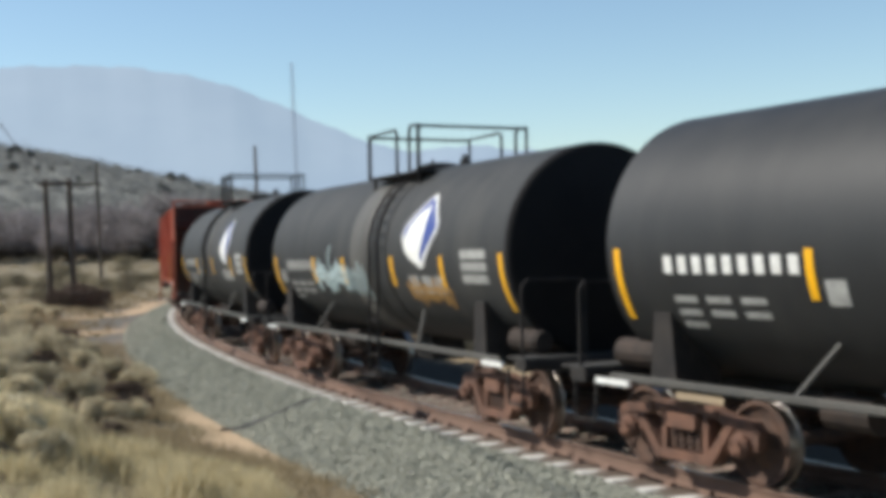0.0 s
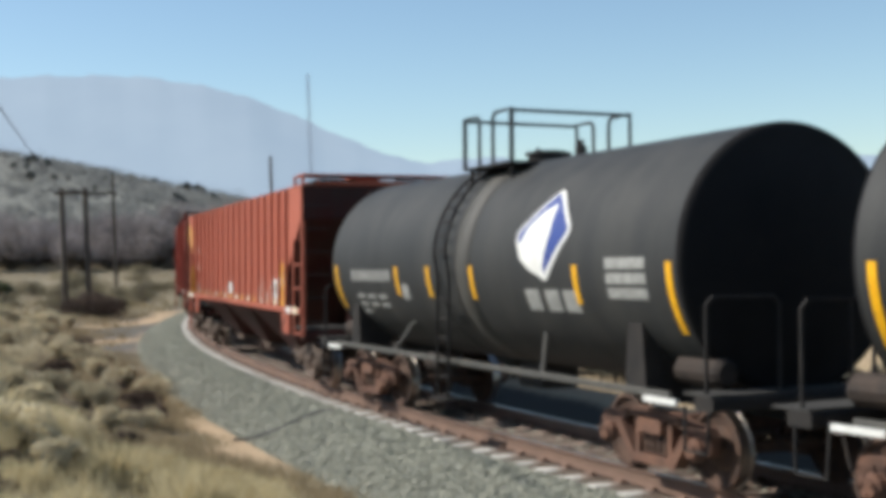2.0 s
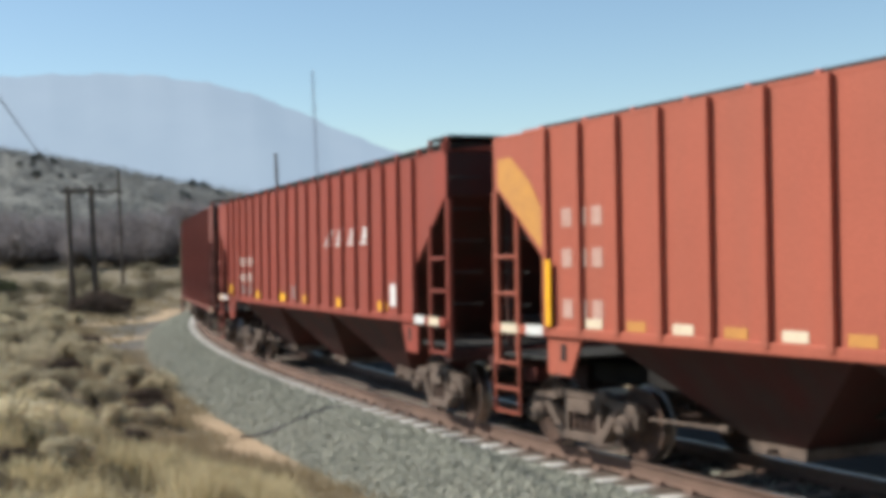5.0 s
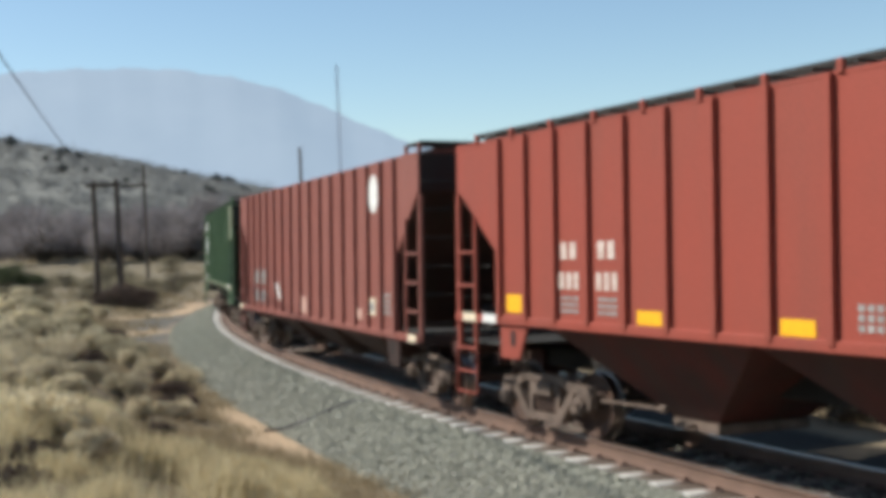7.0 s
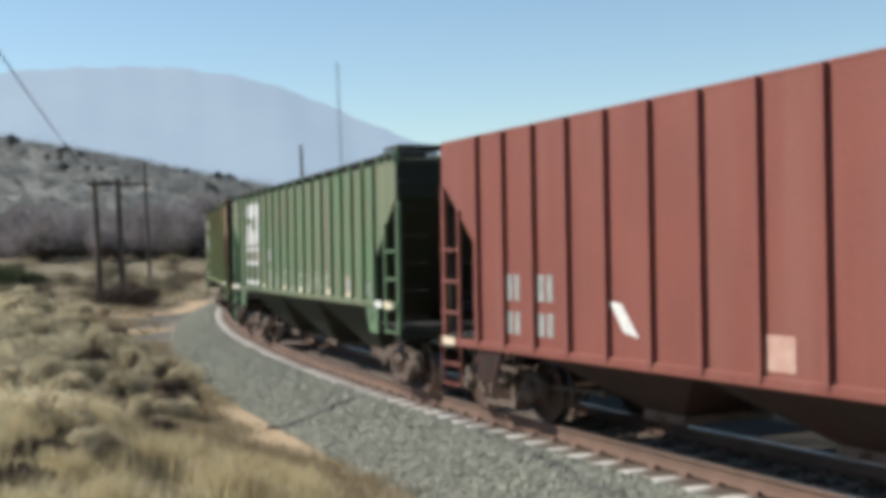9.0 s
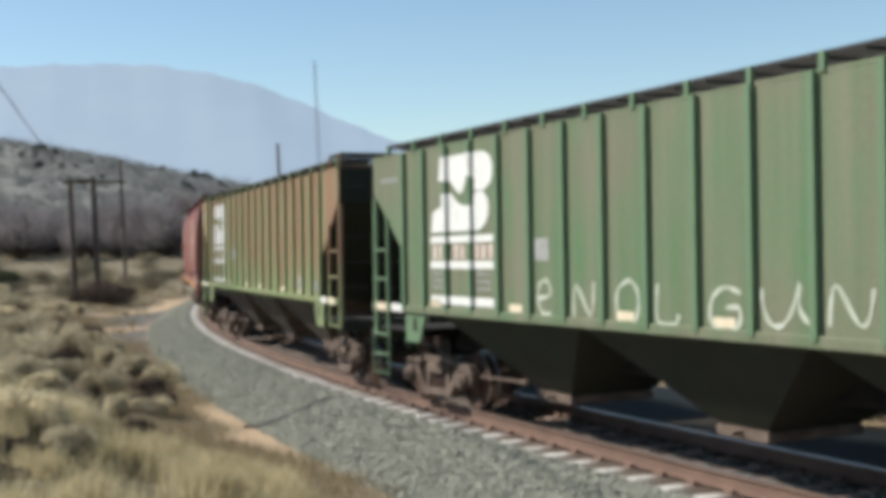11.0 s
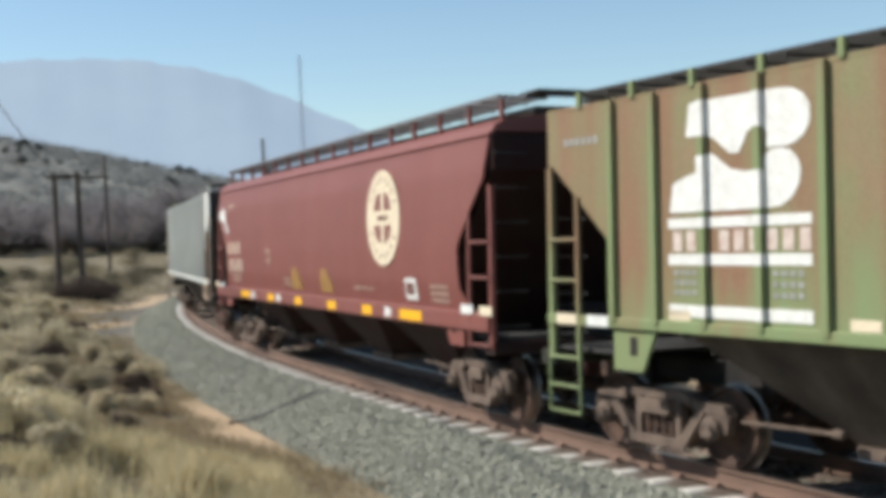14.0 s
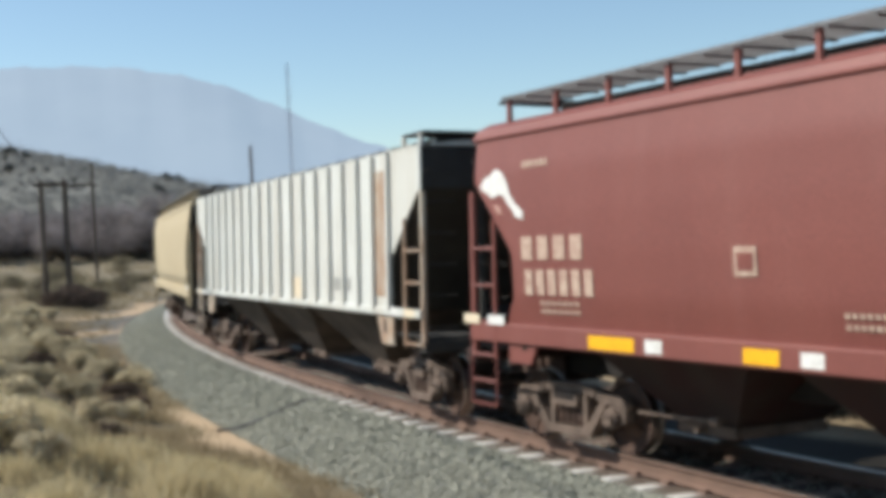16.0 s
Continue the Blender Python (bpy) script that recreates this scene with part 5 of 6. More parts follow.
        tank_spray(T1, [[(x, -0.40 + rng.uniform(0, 0.12)), (x + 0.12, -0.74 + rng.uniform(-0.08, 0.1)), (x + 0.24, -0.5), (x + 0.1, -0.46)]], M_OCHRE, 0.05)


def scuff(car, x0, x1, z0, z1, seed, y=-1.533):
    """A worn pale patch in a few ragged pieces."""
    rng = random.Random(seed)
    for k in range(7):
        cx, cz = rng.uniform(x0, x1), rng.uniform(z0, z1)
        r = rng.uniform(0.05, 0.13)
        poly = [(cx + r * rng.uniform(0.5, 1.3) * math.cos(a * 0.785), cz + r * rng.uniform(0.5, 1.4) * math.sin(a * 0.785)) for a in range(8)]
        flat_mark(car, "scuff", poly, M_SCUFF, y=y - 0.0012 * k)


M_CHALK = mat("thin_chalky_spray", (0.50, 0.52, 0.44), (0.30, 0.34, 0.25), 0.8, 5, 0.8, bump=0.0)
M_TANBOX = mat("faded_tan_stencil", (0.34, 0.25, 0.17), (0.24, 0.17, 0.12), 0.7, 8, 0.8, bump=0.0)
M_LETTER = mat("worn_white_lettering", (0.62, 0.54, 0.48), (0.40, 0.26, 0.21), 0.7, 9, 0.8, bump=0.0)
M_PRIMER = mat("faded_orange_primer", (0.55, 0.26, 0.06), (0.42, 0.19, 0.06), 0.6, 5, 0.7, bump=0.0)
M_WORNLET = mat("worn_cream_lettering", (0.52, 0.40, 0.31), (0.33, 0.19, 0.15), 0.8, 12, 0.8, bump=0.0)
M_SCUFF = mat("pale_scuffed_paint", (0.50, 0.32, 0.26), (0.42, 0.22, 0.17), 0.7, 7, 0.75, bump=0.0)
M_UMBER = mat("dark_umber_paint", (0.17, 0.065, 0.05), (0.12, 0.05, 0.04), 0.6, 6, 0.7, bump=0.0)
M_OCHRE = mat("ochre_spray_paint", (0.36, 0.20, 0.05), (0.28, 0.15, 0.06), 0.7, 5, 0.7, bump=0.0)
M_RUSTY = mat("rust_stain", (0.46, 0.42, 0.35), (0.30, 0.17, 0.09), 0.7, 3, 0.8, streak=(0.26, 0.13, 0.07), streak_amount=0.7, bump=0.0)


def build_train():
    tank_car("matt black tank car with white marks and rusty trucks", -4.1, emblem=False, shell_mat=M_BLACK)
    t1 = tank_car("black tank car with a white and blue emblem and sprayed scrawl", 9.0, strips=(-2.65, -0.95, 1.4, 3.36), lx=0.95, ring=(-0.42, 0.72), deck=(-0.62, 1.62), gap=(0.68, 1.22), radius=1.42, axis=2.43, drop=0.09)
    t2 = tank_car("black tank car with a white and blue emblem", 22.1)
    h1 = ribbed_hopper("bright orange-red ribbed covered hopper with scuffed white patches", 37.2, "orange", half=8.2, edge=6.87, zt=3.98, rib_mat=None, walk_y=0.8)
    h2 = ribbed_hopper("oxide-red ribbed covered hopper with white lettering blocks", 55.3, "red", half=8.55, edge=7.2, zt=3.97, ribs=19, walk_z=4.10)
    h3 = ribbed_hopper("brown-red deep-sided hopper with a white oval", 73.2, "brown", half=7.85, edge=6.68, zb=1.05, zt=4.04, ribs=16, rib_span=6.62, cut=(2.45, 3.4), walk_y=0.85, walk_z=4.13)
    h4 = ribbed_hopper("dusty green ribbed covered hopper with a white emblem and scrawl", 91.2, "green", rib_mat=GREEN_RIB)
    h5 = ribbed_hopper("rust-stained faded green covered hopper with a white emblem", 109.6, "faded")
    h6 = round_hopper("maroon smooth-sided covered hopper with a cream round emblem", 127.7, "maroon")
    h7 = ribbed_hopper("chalky white ribbed covered hopper with rust streaks", 145.8, "white", half=8.2, edge=6.9, walk_y=0.9, walk_z=4.06)
    h8 = round_hopper("tan smooth-sided covered hopper", 163.9, "tan")
    return t1, t2, h1, h2, h3, h4, h5, h6, h7, h8


T1, T2, H1, H2, H3, H4, H5, H6, H7, H8 = build_train()
car_marks()


# ---- poles, mast and cable ----
CABLE_TOP = 8.67


def pole(name, x, y, top, label, r=0.16, arm=None, category="utility pole"):
    z0 = float(ground_z(np.array([x]), np.array([y]))[0]) - 0.3
    ob = tagged(new(name), label, category)
    ob.matrix_basis = pose(x, y, z0)
    part("shaft", Geo().rod((0, 0, 0), (0, 0, top - z0), r, 10, r * 0.72), M_BARK, ob)
    if arm:
        a, b, z = arm
        cross = part("crossarm", Geo().box(a, b, -0.2, -0.06, z - z0 - 0.1, z - z0 + 0.1, 0.02), M_BARK, ob)
        for k in range(3):
            xx = a + 0.15 + (b - a - 0.3) * k / 2
            part("insulator", Geo().lathe([(0, 0.0), (0, 0.05), (0.06, 0.07), (0.1, 0.04), (0.16, 0.06), (0.2, 0.0)], "z", 8, (xx, -0.13, z - z0 + 0.1)), M_MAST, cross)
    return ob


def build_poles():
    h = tagged(new("h_frame_pole"), "weathered wooden two-legged utility pole in dry brush", "utility pole")
    z0 = float(ground_z(np.array([-23.1]), np.array([78.4]))[0]) - 0.3
    h.matrix_basis = pose(-23.1, 78.4, z0)
    for x in (-0.72, 0.76):
        part("leg", Geo().rod((x, 0, 0), (x, 0, 7.5 - z0), 0.21, 10, 0.16), M_BARK, h)
    beam = part("crossarm", Geo().box(-1.1, 1.1, -0.32, -0.17, 7.06 - z0, 7.28 - z0, 0.03), M_BARK, h)
    for x in (-1.0, 0.0, 1.0):
        part("insulator", Geo().lathe([(0, 0.0), (0, 0.05), (0.06, 0.07), (0.1, 0.04), (0.16, 0.06), (0.2, 0.0)], "z", 8, (x, -0.24, 7.28 - z0)), M_MAST, beam)
    pole("utility_pole", -27.3, 104.0, 10.4, "slim wooden utility pole with a side arm", 0.15, (-1.9, 0.3, 8.5))
    pole("utility_pole", -16.9, 125.0, 12.8, "bare wooden utility pole beyond the train", 0.19)
    # guyed lattice mast far off
    mast = tagged(new("radio_mast"), "thin lattice radio mast, its steel tinted pale for haze", "mast")
    mast.matrix_basis = pose(-72.0, 700.0, 3.0)
    hgt = 102.0
    for k in range(3):
        a = k * 2.094
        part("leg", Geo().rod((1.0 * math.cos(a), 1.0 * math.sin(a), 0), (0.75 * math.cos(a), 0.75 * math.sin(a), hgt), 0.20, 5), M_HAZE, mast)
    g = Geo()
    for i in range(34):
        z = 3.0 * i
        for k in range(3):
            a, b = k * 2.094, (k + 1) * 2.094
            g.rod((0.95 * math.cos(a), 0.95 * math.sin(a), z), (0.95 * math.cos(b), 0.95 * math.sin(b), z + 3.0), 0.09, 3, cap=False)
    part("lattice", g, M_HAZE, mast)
    # overhead cable from the two-legged pole to a pole behind the camera's left
    a, b = Vector((-23.82, 78.4, 7.34)), Vector((-5.0, 5.0, CABLE_TOP))
    pts = []
    for i in range(41):
        t = i / 40
        p = a.lerp(b, t)
        p.z -= 4 * 0.35 * t * (1 - t)
        pts.append(p)
    tagged(new("overhead_cable", Geo().tube(pts, 0.024, 6).mesh("overhead_cable", M_CABLE)), "dark overhead cable hung from the poles", "cable")
    pole("utility_pole", -5.0, 5.0, CABLE_TOP + 0.25, "tall wooden utility pole carrying the cable", 0.2)


# pale blue mast steel: the haze is put into its own colour
M_HAZE = mat("haze_tinted_steel", (0.42, 0.46, 0.53), (0.36, 0.40, 0.47), 0.5, 0.2, 0.8, bump=0.0)


# ---- far ridge ----


def build_mountain():
    """Ridge at the end of the valley, its haze painted as a blue glow."""
    m = bpy.data.materials.new("ridge_haze_glow")
    m.use_nodes = True
    nt = m.node_tree
    n, l = nt.nodes, nt.links
    b = n["Principled BSDF"]
    b.inputs["Roughness"].default_value = 1.0
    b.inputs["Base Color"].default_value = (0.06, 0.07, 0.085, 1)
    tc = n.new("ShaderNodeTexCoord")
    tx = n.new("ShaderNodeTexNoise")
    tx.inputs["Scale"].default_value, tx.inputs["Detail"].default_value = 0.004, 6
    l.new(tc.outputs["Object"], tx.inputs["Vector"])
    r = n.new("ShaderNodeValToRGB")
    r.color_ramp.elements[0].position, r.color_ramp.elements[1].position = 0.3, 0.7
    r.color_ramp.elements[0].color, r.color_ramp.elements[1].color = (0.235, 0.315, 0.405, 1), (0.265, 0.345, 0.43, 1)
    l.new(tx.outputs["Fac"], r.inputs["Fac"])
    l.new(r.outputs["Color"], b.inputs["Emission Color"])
    # the emission stands in for the air's haze over the ridge
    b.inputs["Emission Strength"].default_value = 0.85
    az_k = [-1.5, -0.9, -0.5, -0.32, -0.235, -0.168, -0.124, -0.07, -0.02, 0.005, 0.033, 0.07, 0.2, 0.6, 1.2]
    el_k = [330, 480, 590, 614, 602, 548, 476, 367, 285, 285, 308, 278, 240, 300, 260]
    az = np.linspace(-1.5, 1.2, 420)
    ridge = np.interp(az, az_k, el_k)
    ker = np.hanning(13)
    ridge = np.convolve(np.pad(ridge, 6, mode="edge"), ker / ker.sum(), "valid")
    ridge = ridge + 3.0 * np.sin(az * 160) + 2.0 * np.sin(az * 371 + 1)
    v, f = [], []
    rows = 14
    for k in range(rows):
        t = k / (rows - 1)
        dist = 3300 + 700 * t
        spur = 1 + 0.08 * np.sin(az * 40 + 3 * t) * (1 - t)
        z = -20 + (ridge + 20) * (t ** 0.85) * spur
        v += list(zip((dist * np.tan(np.clip(az, -1.2, 1.0))).tolist(), np.full(420, dist).tolist(), z.tolist()))
    for k in range(rows - 1):
        f += [(k * 420 + i, k * 420 + i + 1, (k + 1) * 420 + i + 1, (k + 1) * 420 + i) for i in range(419)]
    tagged(new("backdrop_ridge", mesh_of("backdrop_ridge", v, f, m, True)), "mountain ridge across the valley with painted blue haze glow", "mountain", kind="structure")


# ---- plants ----
GR = np.random.default_rng(11)


def blades(base, height, width, lean, rng):
    """Curved grass blades at the rows of base: verts and faces as arrays."""
    n = len(base)
    a = rng.uniform(0, 2 * np.pi, n)
    side = np.stack([np.cos(a), np.sin(a), np.zeros(n)], 1) * (width / 2)[:, None]
    b = rng.uniform(0, 2 * np.pi, n)
    out = np.stack([np.cos(b), np.sin(b), np.zeros(n)], 1) * (lean * height)[:, None]
    up = np.zeros((n, 3))
    up[:, 2] = height
    mid = base + up * 0.6 + out * 0.35
    tip = base + up * (1 - 0.25 * lean[:, None]) + out
    v = np.stack([base - side, base + side, mid - side * 0.7, mid + side * 0.7, tip], 1).reshape(-1, 3)
    k = np.arange(n)[:, None] * 5
    quads = (k + np.array([0, 1, 3, 2])).tolist()
    tris = (k + np.array([2, 3, 4])).tolist()
    return v, quads + tris


def on_ground(d, s):
    """World places of points given by their distance from the track and way along it."""
    a = (s + S0) / RAD
    r = RAD + d
    x, y = CX - r * np.cos(a), CY + r * np.sin(a)
    return np.stack([x, y, ground_z(x, y)], 1)


def grass_sheet(name, label, centres, spread, per, hmin, hmax, width, lean=0.45, material=None, dome=0.0):
    """Many tufts as one sheet of grass."""
    n = len(centres)
    c = np.repeat(centres, per, axis=0)
    off = GR.normal(0, 1, (n * per, 2)) * np.repeat(spread, per)[:, None]
    b = c.copy()
    b[:, :2] += off
    b[:, 2] = ground_z(b[:, 0], b[:, 1]) - 0.02
    h = GR.uniform(hmin, hmax, n * per) * np.repeat(GR.uniform(0.6, 1.1, n), per)
    # a dome's blades grow shorter towards its rim
    far = np.hypot(off[:, 0], off[:, 1]) / np.repeat(spread, per)
    h *= 1 - dome * np.clip(far / 2.6, 0, 1) ** 2
    v, f = blades(b, h, np.full(n * per, width) * GR.uniform(0.6, 1.3, n * per), GR.uniform(0.1, lean, n * per), GR)
    me = bpy.data.meshes.new(name)
    me.from_pydata(v.tolist(), [], f)
    me.materials.append(material or M_STRAW)
    tagged(new(name, me), label, "grass", kind="stuff")


def build_grass():
    n = 80
    c = on_ground(GR.uniform(4.4, 9.4, n), -4.5 + 11.0 * GR.random(n) ** 1.15)
    c = c[np.hypot(c[:, 0], c[:, 1]) > 5.4]
    grass_sheet("dry_grass", "rounded clumps of straw-coloured dry grass", c, GR.uniform(0.15, 0.27, len(c)), 800, 0.26, 0.62, 0.009, 0.6, dome=0.85)
    n = 34
    c = on_ground(GR.uniform(4.6, 9.0, n), GR.uniform(-4.5, 4.0, n))
    c = c[np.hypot(c[:, 0], c[:, 1]) > 5.4]
    grass_sheet("dry_grass", "few taller dry stalks over the clumps", c, GR.uniform(0.06, 0.14, len(c)), 50, 0.4, 0.7, 0.008, 0.4)
    n = 230
    c = on_ground(GR.uniform(3.8, 9.4, n), GR.uniform(-4.5, 10.0, n))
    c = c[np.hypot(c[:, 0], c[:, 1]) > 4.6]
    grass_sheet("dry_grass", "low brown grass under the clumps", c, np.full(len(c), 0.3), 80, 0.06, 0.2, 0.012, 0.8, M_TOE)
    n = 380
    c = on_ground(GR.uniform(3.7, 14, n), 4 + 45 * GR.random(n) ** 1.2)
    grass_sheet("dry_grass", "short dry grass tufts between the brush", c, np.full(n, 0.14), 55, 0.08, 0.25, 0.014, 0.6, M_TOE)
    n = 420
    c = on_ground(GR.uniform(3.1, 5.0, n), 1 + 34 * GR.random(n))
    c = c[sand_mask(c[:, 0], c[:, 1]) < 0.5]
    grass_sheet("dry_grass", "thin brown grass at the toe of the ballast", c, np.full(len(c), 0.2), 50, 0.08, 0.28, 0.012, 0.7, M_TOE)
    n = 2600
    a, r = GR.uniform(-0.62, 0.0, n), 38 + 130 * GR.random(n)
    x, y = r * np.sin(a), r * np.cos(a)
    d, s = track_polar(x, y)
    keep = d > 4.5
    c = np.stack([x, y, x * 0], 1)[keep]
    grass_sheet("dry_grass", "pale dry grass over the valley slope", c, np.full(len(c), 0.5), 34, 0.12, 0.4, 0.05, 0.7, M_TOE)


def leaf_cloud(centres, size, rng):
    """Small leaf quads with random turns."""
    n = len(centres)
    q = rng.normal(size=(n, 3))
    q /= np.linalg.norm(q, axis=1)[:, None]
    w = rng.normal(size=(n, 3))
    u = np.cross(q, w)
    u /= np.linalg.norm(u, axis=1)[:, None]
    t = np.cross(q, u)
    sz = size * rng.uniform(0.6, 1.4, n)[:, None]
    v = np.stack([centres - u * sz, centres + t * sz * 0.45, centres + u * sz, centres - t * sz * 0.45], 1).reshape(-1, 3)
    return v, (np.arange(n)[:, None] * 4 + np.arange(4)).tolist()


def bush_meshes(kind, seed, lobes, per, leaf, radius, height, twigs):
    """Twigs and leaf meshes for one bush form: uneven lobes with gaps between."""
    rng = np.random.default_rng(seed)
    cs = []
    g = Geo()
    for k in range(lobes):
        a, r = rng.uniform(0, 6.28), radius * math.sqrt(rng.random()) * 0.85
        h = height * (1 - 0.5 * (r / radius) ** 2) * rng.uniform(0.55, 1.0)
        tip = np.array([r * math.cos(a), r * math.sin(a), h])
        lr = radius * rng.uniform(0.26, 0.42)
        p = rng.normal(size=(per, 3))
        p /= np.linalg.norm(p, axis=1)[:, None]
        p *= (lr * rng.random(per) ** 0.4)[:, None]
        p[:, 2] *= 0.9
        p += tip * np.array([1, 1, 0.78])
        cs.append(p[p[:, 2] > 0.02])
        g.rod((0, 0, -0.05), tuple(tip * 0.55), 0.018 * radius / 0.45, 4, 0.01 * radius / 0.45)
        for j in range(twigs):
            e = tip * 0.5 + rng.normal(size=3) * lr * 0.8
            e[2] = max(e[2] + lr * 0.4, 0.05)
            g.rod(tuple(tip * rng.uniform(0.3, 0.55)), tuple(e), 0.007 * radius / 0.45, 3, 0.003, cap=False)
    v, f = leaf_cloud(np.concatenate(cs), leaf, rng)
    return g, v, f


FORMS = {}


def bush(name, label, category, group, at, scale, form, leaf_mat):
    if form[0] not in FORMS:
        g, v, f = bush_meshes(*form)
        FORMS[form[0]] = (g.mesh("twigs", M_TWIG), mesh_of("foliage", v, f, leaf_mat))
    tw, fo = FORMS[form[0]]
    ob = tagged(new(name), label, category, group)
    ob.matrix_basis = at @ Matrix.Diagonal((scale, scale, scale * random.uniform(0.85, 1.1), 1))
    part("branching", tw, None, ob)
    part("foliage", fo, None, ob)
    return ob


def ground_pose(x, y, turn):
    return pose(x, y, float(ground_z(np.array([x]), np.array([y]))[0]) - 0.03, 0, 0, turn)


def build_bushes():
    sage = [("sage_a", 1, 7, 640, 0.02, 0.5, 0.62, 9), ("sage_b", 2, 9, 520, 0.02, 0.55, 0.55, 9), ("sage_c", 3, 6, 700, 0.02, 0.42, 0.66, 10), ("sage_d", 4, 10, 480, 0.02, 0.62, 0.52, 8)]
    rng = random.Random(21)
    # broad cushions, by place and radius
    spots = [(-6.46, 21.8, 1.28), (-9.7, 27.2, 1.73), (-11.75, 37.9, 1.79), (-10.5, 37.0, 1.47), (-8.15, 32.2, 1.34), (-4.35, 12.2, 1.15), (-5.33, 19.7, 0.90), (-4.8, 14.95, 0.79), (-17.7, 48.3, 2.43), (-16.7, 51.0, 1.54), (-5.9, 15.6, 0.90), (-13.4, 35.4, 1.60), (-6.4, 19.0, 1.02), (-7.4, 31.1, 0.90), (-22.3, 59.0, 2.30), (-5.45, 22.4, 0.70), (-4.8, 15.9, 0.70), (-7.6, 23.4, 1.22), (-7.2, 20.6, 1.15), (-8.3, 22.0, 1.28), (-10.6, 30.6, 1.54), (-12.4, 32.0, 1.66), (-9.6, 34.0, 1.28), (-13.6, 42.4, 1.92), (-12.0, 41.4, 1.41), (-15.4, 45.0, 1.92), (-19.6, 54.5, 2.18), (-18.8, 58.4, 1.92), (-6.4, 17.0, 1.02), (-7.4, 18.4, 1.15), (-3.6, 11.2, 0.77), (-10.9, 25.4, 1.66)]
    for i in range(20):
        s, d = 12 + 44 * rng.random(), 8.0 + 9 * rng.random()
        p = on_track(s, d)
        spots.append((p.x, p.y, rng.uniform(0.9, 1.7)))
    for i, (x, y, sc) in enumerate(spots):
        bush("sagebrush", "grey-olive sagebrush cushion on the dry bank", "bush", "sagebrush on the bank", ground_pose(x, y, rng.uniform(0, 360)), sc, sage[i % 4], M_SAGE)
    for i in range(52):
        a, r = rng.uniform(-0.40, -0.20), rng.uniform(48, 100)
        x, y = r * math.sin(a), r * math.cos(a)
        d, s = track_polar(x, y)
        if d > 6.5 and not (r > 66 and -0.345 < a < -0.24) and float(sand_mask(np.array([x]), np.array([y]))[0]) < 0.3:
            bush("sagebrush", "grey-olive sagebrush cushion on the dry bank", "bush", "sagebrush on the bank", ground_pose(x, y, rng.uniform(0, 360)), rng.uniform(1.0, 1.9), sage[i % 4], M_SAGE)
    # low dark twigs added in the hollows as the shade between the cushions
    for x, y, sc in ((-8.9, 25.4, 0.75), (-8.25, 30.4, 0.7), (-5.97, 24.6, 0.7), (-6.7, 26.6, 0.75), (-5.66, 18.6, 0.5), (-4.65, 17.6, 0.45), (-4.04, 10.9, 0.45), (-3.64, 9.5, 0.4), (-11.0, 34.4, 0.9), (-13.8, 46.6, 1.0), (-6.1, 22.6, 0.5)):
        bush("dead_twigs", "low dark brown twigs standing in for shade between sagebrush", "shrub", "dead twigs on the bank", ground_pose(x, y, rng.uniform(0, 360)), sc * 1.25, ("hollow", 41, 14, 200, 0.03, 0.6, 0.36, 10), M_DEAD)
    # low brush on the inside of the curve
    for i in range(64):
        s, d = -16 + 1.15 * i + rng.uniform(-0.4, 0.4), -rng.uniform(6.0, 8.2)
        p = on_track(s, d)
        bush("low_brush", "low dark brush along the inner ditch", "bush", "brush along the ditch", ground_pose(p.x, p.y, rng.uniform(0, 360)), rng.uniform(1.5, 2.1), ("ditch", 31, 22, 120, 0.03, 0.6, 0.62, 5), M_DITCH)
    # brush of the valley floor and slope
    brush = [("brush_a", 7, 22, 170, 0.065, 2.2, 3.2, 14), ("brush_b", 8, 26, 150, 0.065, 2.6, 2.8, 14), ("brush_c", 9, 18, 190, 0.065, 1.8, 3.8, 15)]
    for i in range(105):
        a, r = rng.uniform(-0.42, -0.12), rng.uniform(122, 170)
        if -0.26 < a < -0.19 and r < 124:
            continue
        x, y = r * math.sin(a), r * math.cos(a)
        bush("bare_shrub", "grey leafless brush on the valley slope", "shrub", "leafless brush", ground_pose(x, y, rng.uniform(0, 360)), rng.uniform(1.0, 1.9), brush[i % 3], M_TREE)
    for i in range(60):
        a, r = rng.uniform(-0.42, -0.19), rng.uniform(84, 120)
        x, y = r * math.sin(a), r * math.cos(a)
        d, s = track_polar(x, y)
        if d > 8 and float(sand_mask(np.array([x]), np.array([y]))[0]) < 0.3:
            bush("dry_brush", "low olive-brown brush on the valley floor", "shrub", "valley brush", ground_pose(x, y, rng.uniform(0, 360)), rng.uniform(0.35, 0.7), ("olive", 51, 20, 150, 0.06, 2.2, 1.3, 8), M_OLIVE)
    for x, y, sc in ((-20.3, 69.5, 0.58), (-19.4, 70.0, 0.5), (-21.2, 70.4, 0.46), (-20.6, 72.5, 0.66), (-19.6, 72.4, 0.5)):
        bush("dead_brush", "dark brown dead brush heaped round the pole", "shrub", "dead brush", ground_pose(x, y, rng.uniform(0, 360)), sc, ("dead", 12, 20, 110, 0.10, 2.2, 2.5, 9), M_DEAD)
    green = ("green", 15, 22, 170, 0.055, 1.3, 1.5, 3)
    for x, y, sc in ((-37.0, 98.0, 1.5), (-39.5, 99.0, 1.8), (-35.2, 98.5, 0.9), (-42.0, 100.0, 1.7)):
        bush("green_bush", "dark green juniper-like bush on the slope", "bush", "green bushes", ground_pose(x, y, rng.uniform(0, 360)), sc, green, M_GREENB)
    # dark trees along the hill's crest
    for i in range(30):
        a, r = rng.uniform(-0.40, -0.17), rng.uniform(300, 372)
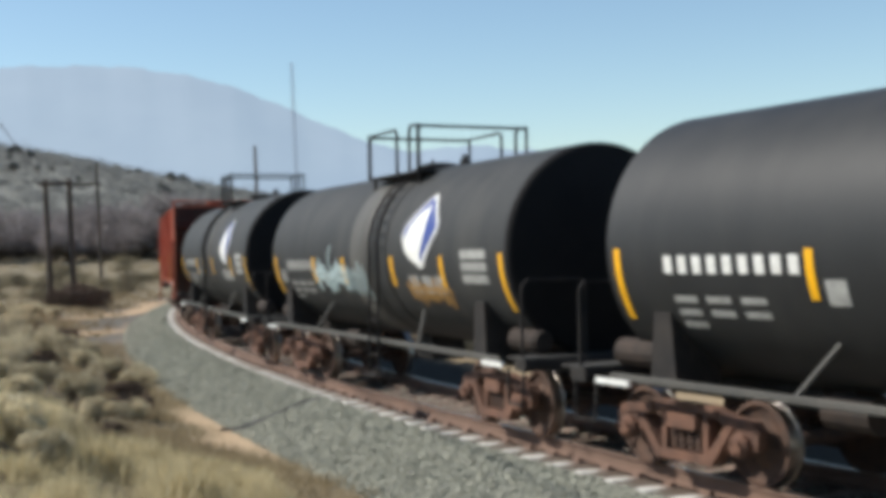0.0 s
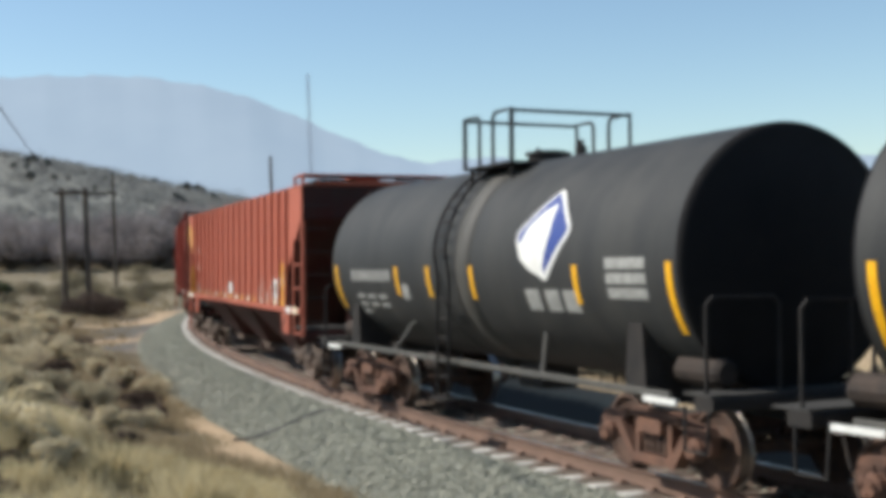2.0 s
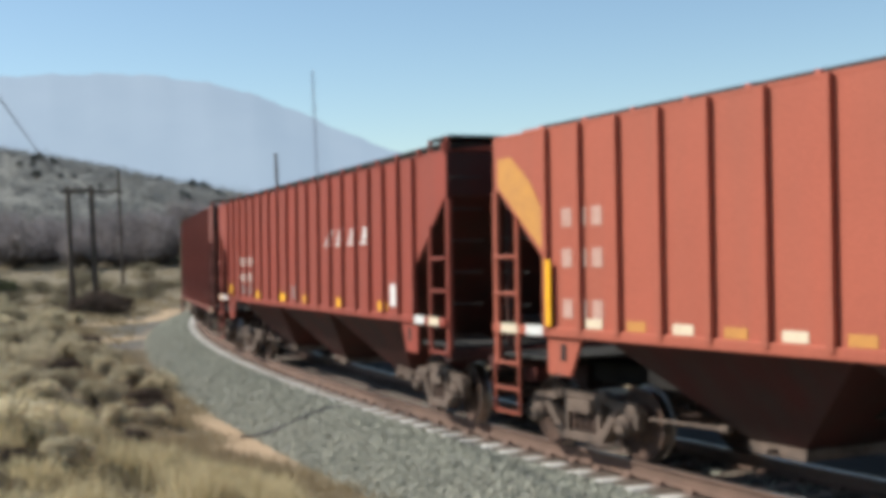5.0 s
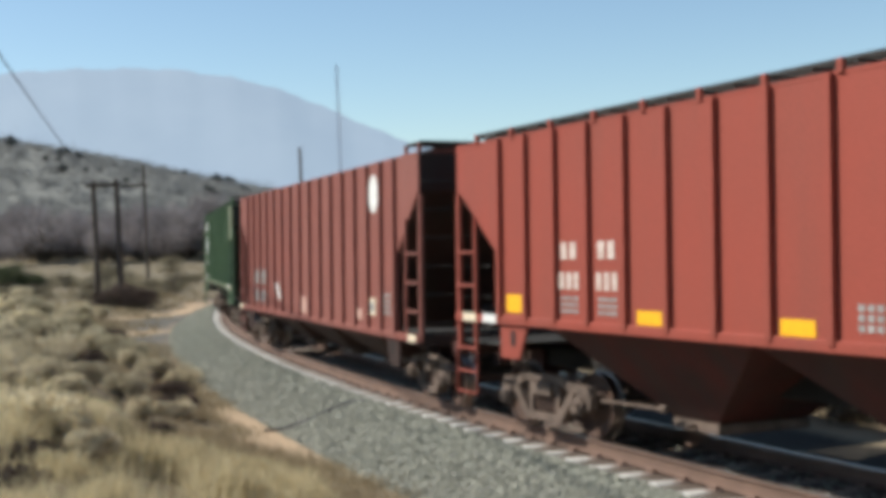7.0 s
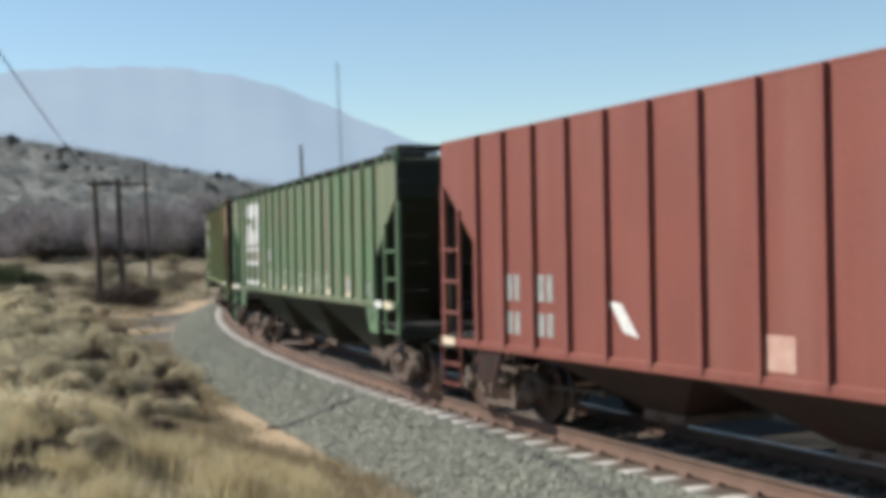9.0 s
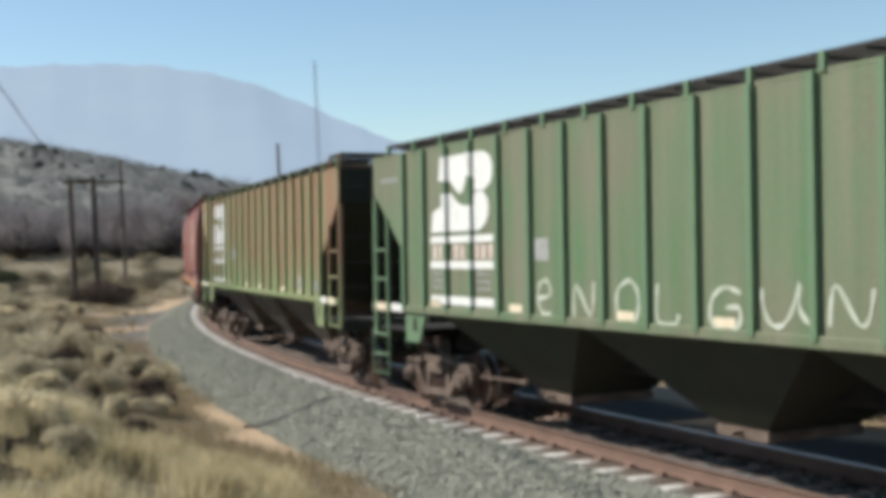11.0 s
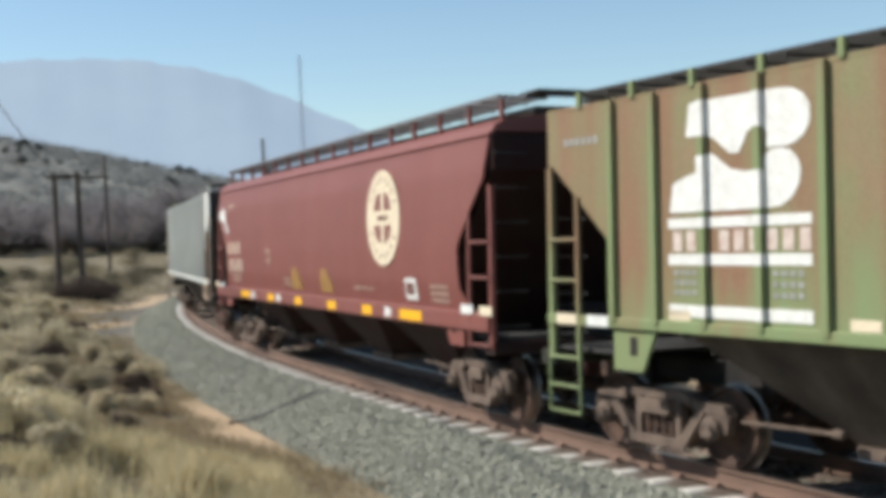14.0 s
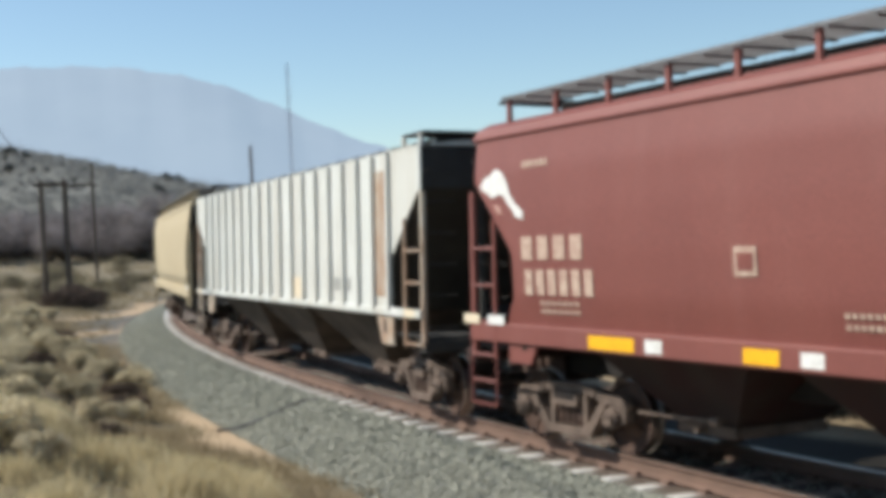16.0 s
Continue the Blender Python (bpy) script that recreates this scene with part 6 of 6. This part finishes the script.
        x, y = r * math.sin(a), r * math.cos(a)
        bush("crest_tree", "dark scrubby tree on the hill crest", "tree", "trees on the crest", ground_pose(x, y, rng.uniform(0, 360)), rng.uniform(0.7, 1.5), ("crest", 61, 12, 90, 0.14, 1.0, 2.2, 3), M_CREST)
    # scrub over the hill: too many to count
    n = 5200
    a, r = GR.uniform(-0.50, -0.06, n), 165 + 260 * GR.random(n)
    x, y = r * np.sin(a), r * np.cos(a)
    z = ground_z(x, y)
    per = 64
    size = GR.uniform(0.6, 2.0, n) * np.where(GR.random(n) < 0.12, 1.6, 1.0) * np.where((GR.random(n) < 0.07) & (r > 260), 2.0, 1.0)
    p = GR.normal(size=(n, per, 3))
    p /= np.linalg.norm(p, axis=2)[:, :, None]
    p *= (GR.random((n, per)) ** 0.4)[:, :, None] * size[:, None, None]
    p[:, :, 2] = np.abs(p[:, :, 2]) * 1.0
    p += np.stack([x, y, z], 1)[:, None, :]
    v, f = leaf_cloud(p.reshape(-1, 3), 0.19, GR)
    me = bpy.data.meshes.new("hill_scrub")
    me.from_pydata(v.tolist(), [], f)
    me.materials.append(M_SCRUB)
    tagged(new("hill_scrub", me), "grey-green scrub scattered over the hill", "scrub", kind="stuff")


M_TOE = mat("brown_grass", (0.37, 0.30, 0.185), (0.26, 0.205, 0.125), 0.8, 2, 0.9, bump=0.0, through_light=0.3)
M_OLIVE = mat("olive_brown_leaves", (0.30, 0.26, 0.165), (0.22, 0.19, 0.12), 0.8, 1, 0.9, bump=0.0, rnd=0.3, through_light=0.2)
M_DITCH = mat("dark_olive_leaves", (0.085, 0.08, 0.055), (0.055, 0.05, 0.036), 0.8, 4, 0.9, bump=0.0, rnd=0.3)
M_DEAD = mat("dead_brown_twigs", (0.105, 0.07, 0.052), (0.065, 0.045, 0.035), 0.8, 1, 0.95, bump=0.0)
# crest and hill leaves have distance haze mixed into their grey colours
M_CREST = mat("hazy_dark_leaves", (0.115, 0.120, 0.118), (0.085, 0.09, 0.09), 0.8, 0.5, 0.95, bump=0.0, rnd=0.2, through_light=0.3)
M_SCRUB = mat("haze_tinted_scrub", (0.19, 0.195, 0.192), (0.24, 0.24, 0.225), 0.8, 0.08, 0.95, bump=0.0, through_light=0.5)


def build_litter():
    """A tube added as a dark line across the ballast and a few pale rocks at its toe."""
    xs, zs = (1.36, 1.7, 2.3, 2.9, 3.4), (-0.232, -0.27, -0.48, -0.74, -0.74)
    pts = []
    for i in range(15):
        t = i / 14
        d = 1.45 + 1.75 * t
        pts.append(on_track(10.9 + 0.45 * t + 0.10 * math.sin(9 * t), d, float(np.interp(d, xs, zs)) + 0.03))
    tagged(new("ground_cable", Geo().tube(pts, 0.028, 5).mesh("ground_cable", M_CABLE)), "thin tube added as a dark line across the ballast", "cable")
    rng = random.Random(4)
    for x, y, r in ((-1.75, 14.1, 0.10), (-2.2, 15.6, 0.06), (-4.9, 26.6, 0.10)):
        bm = bmesh.new()
        bmesh.ops.create_icosphere(bm, subdivisions=2, radius=r)
        for v in bm.verts:
            v.co *= rng.uniform(0.8, 1.15)
            v.co.z *= 0.7
        me = bpy.data.meshes.new("rock")
        bm.to_mesh(me)
        bm.free()
        me.materials.append(M_CONC_ROCK)
        ob = tagged(new("rock", me), "pale rock on the dry ground", "rock", "rocks at the ballast toe")
        ob.matrix_basis = ground_pose(x, y, rng.uniform(0, 360)) @ pose(0, 0, 0.5 * r)


M_CONC_ROCK = mat("pale_rock", (0.52, 0.47, 0.38), (0.40, 0.35, 0.27), 0.6, 12, 0.95, bump=0.4)
build_poles()
build_litter()
build_mountain()
build_grass()
build_bushes()

# ---- what moves ----


def motions():
    """The train rolls along the curve at an even speed; every wheel set turns with it."""
    for car, place, base in CARS:
        walk(car, [(0.5 * i, chord_pose(place - SPEED * 0.5 * i, base)) for i in range(33)])
    step = 0.08
    n = int(16.0 / step)
    for w, x in WHEELS:
        walk(w, [(step * i, pose(x, 0, WHEEL_R) @ Matrix.Rotation(SPEED * step * i / WHEEL_R, 4, "Y")) for i in range(n + 1)])


motions()
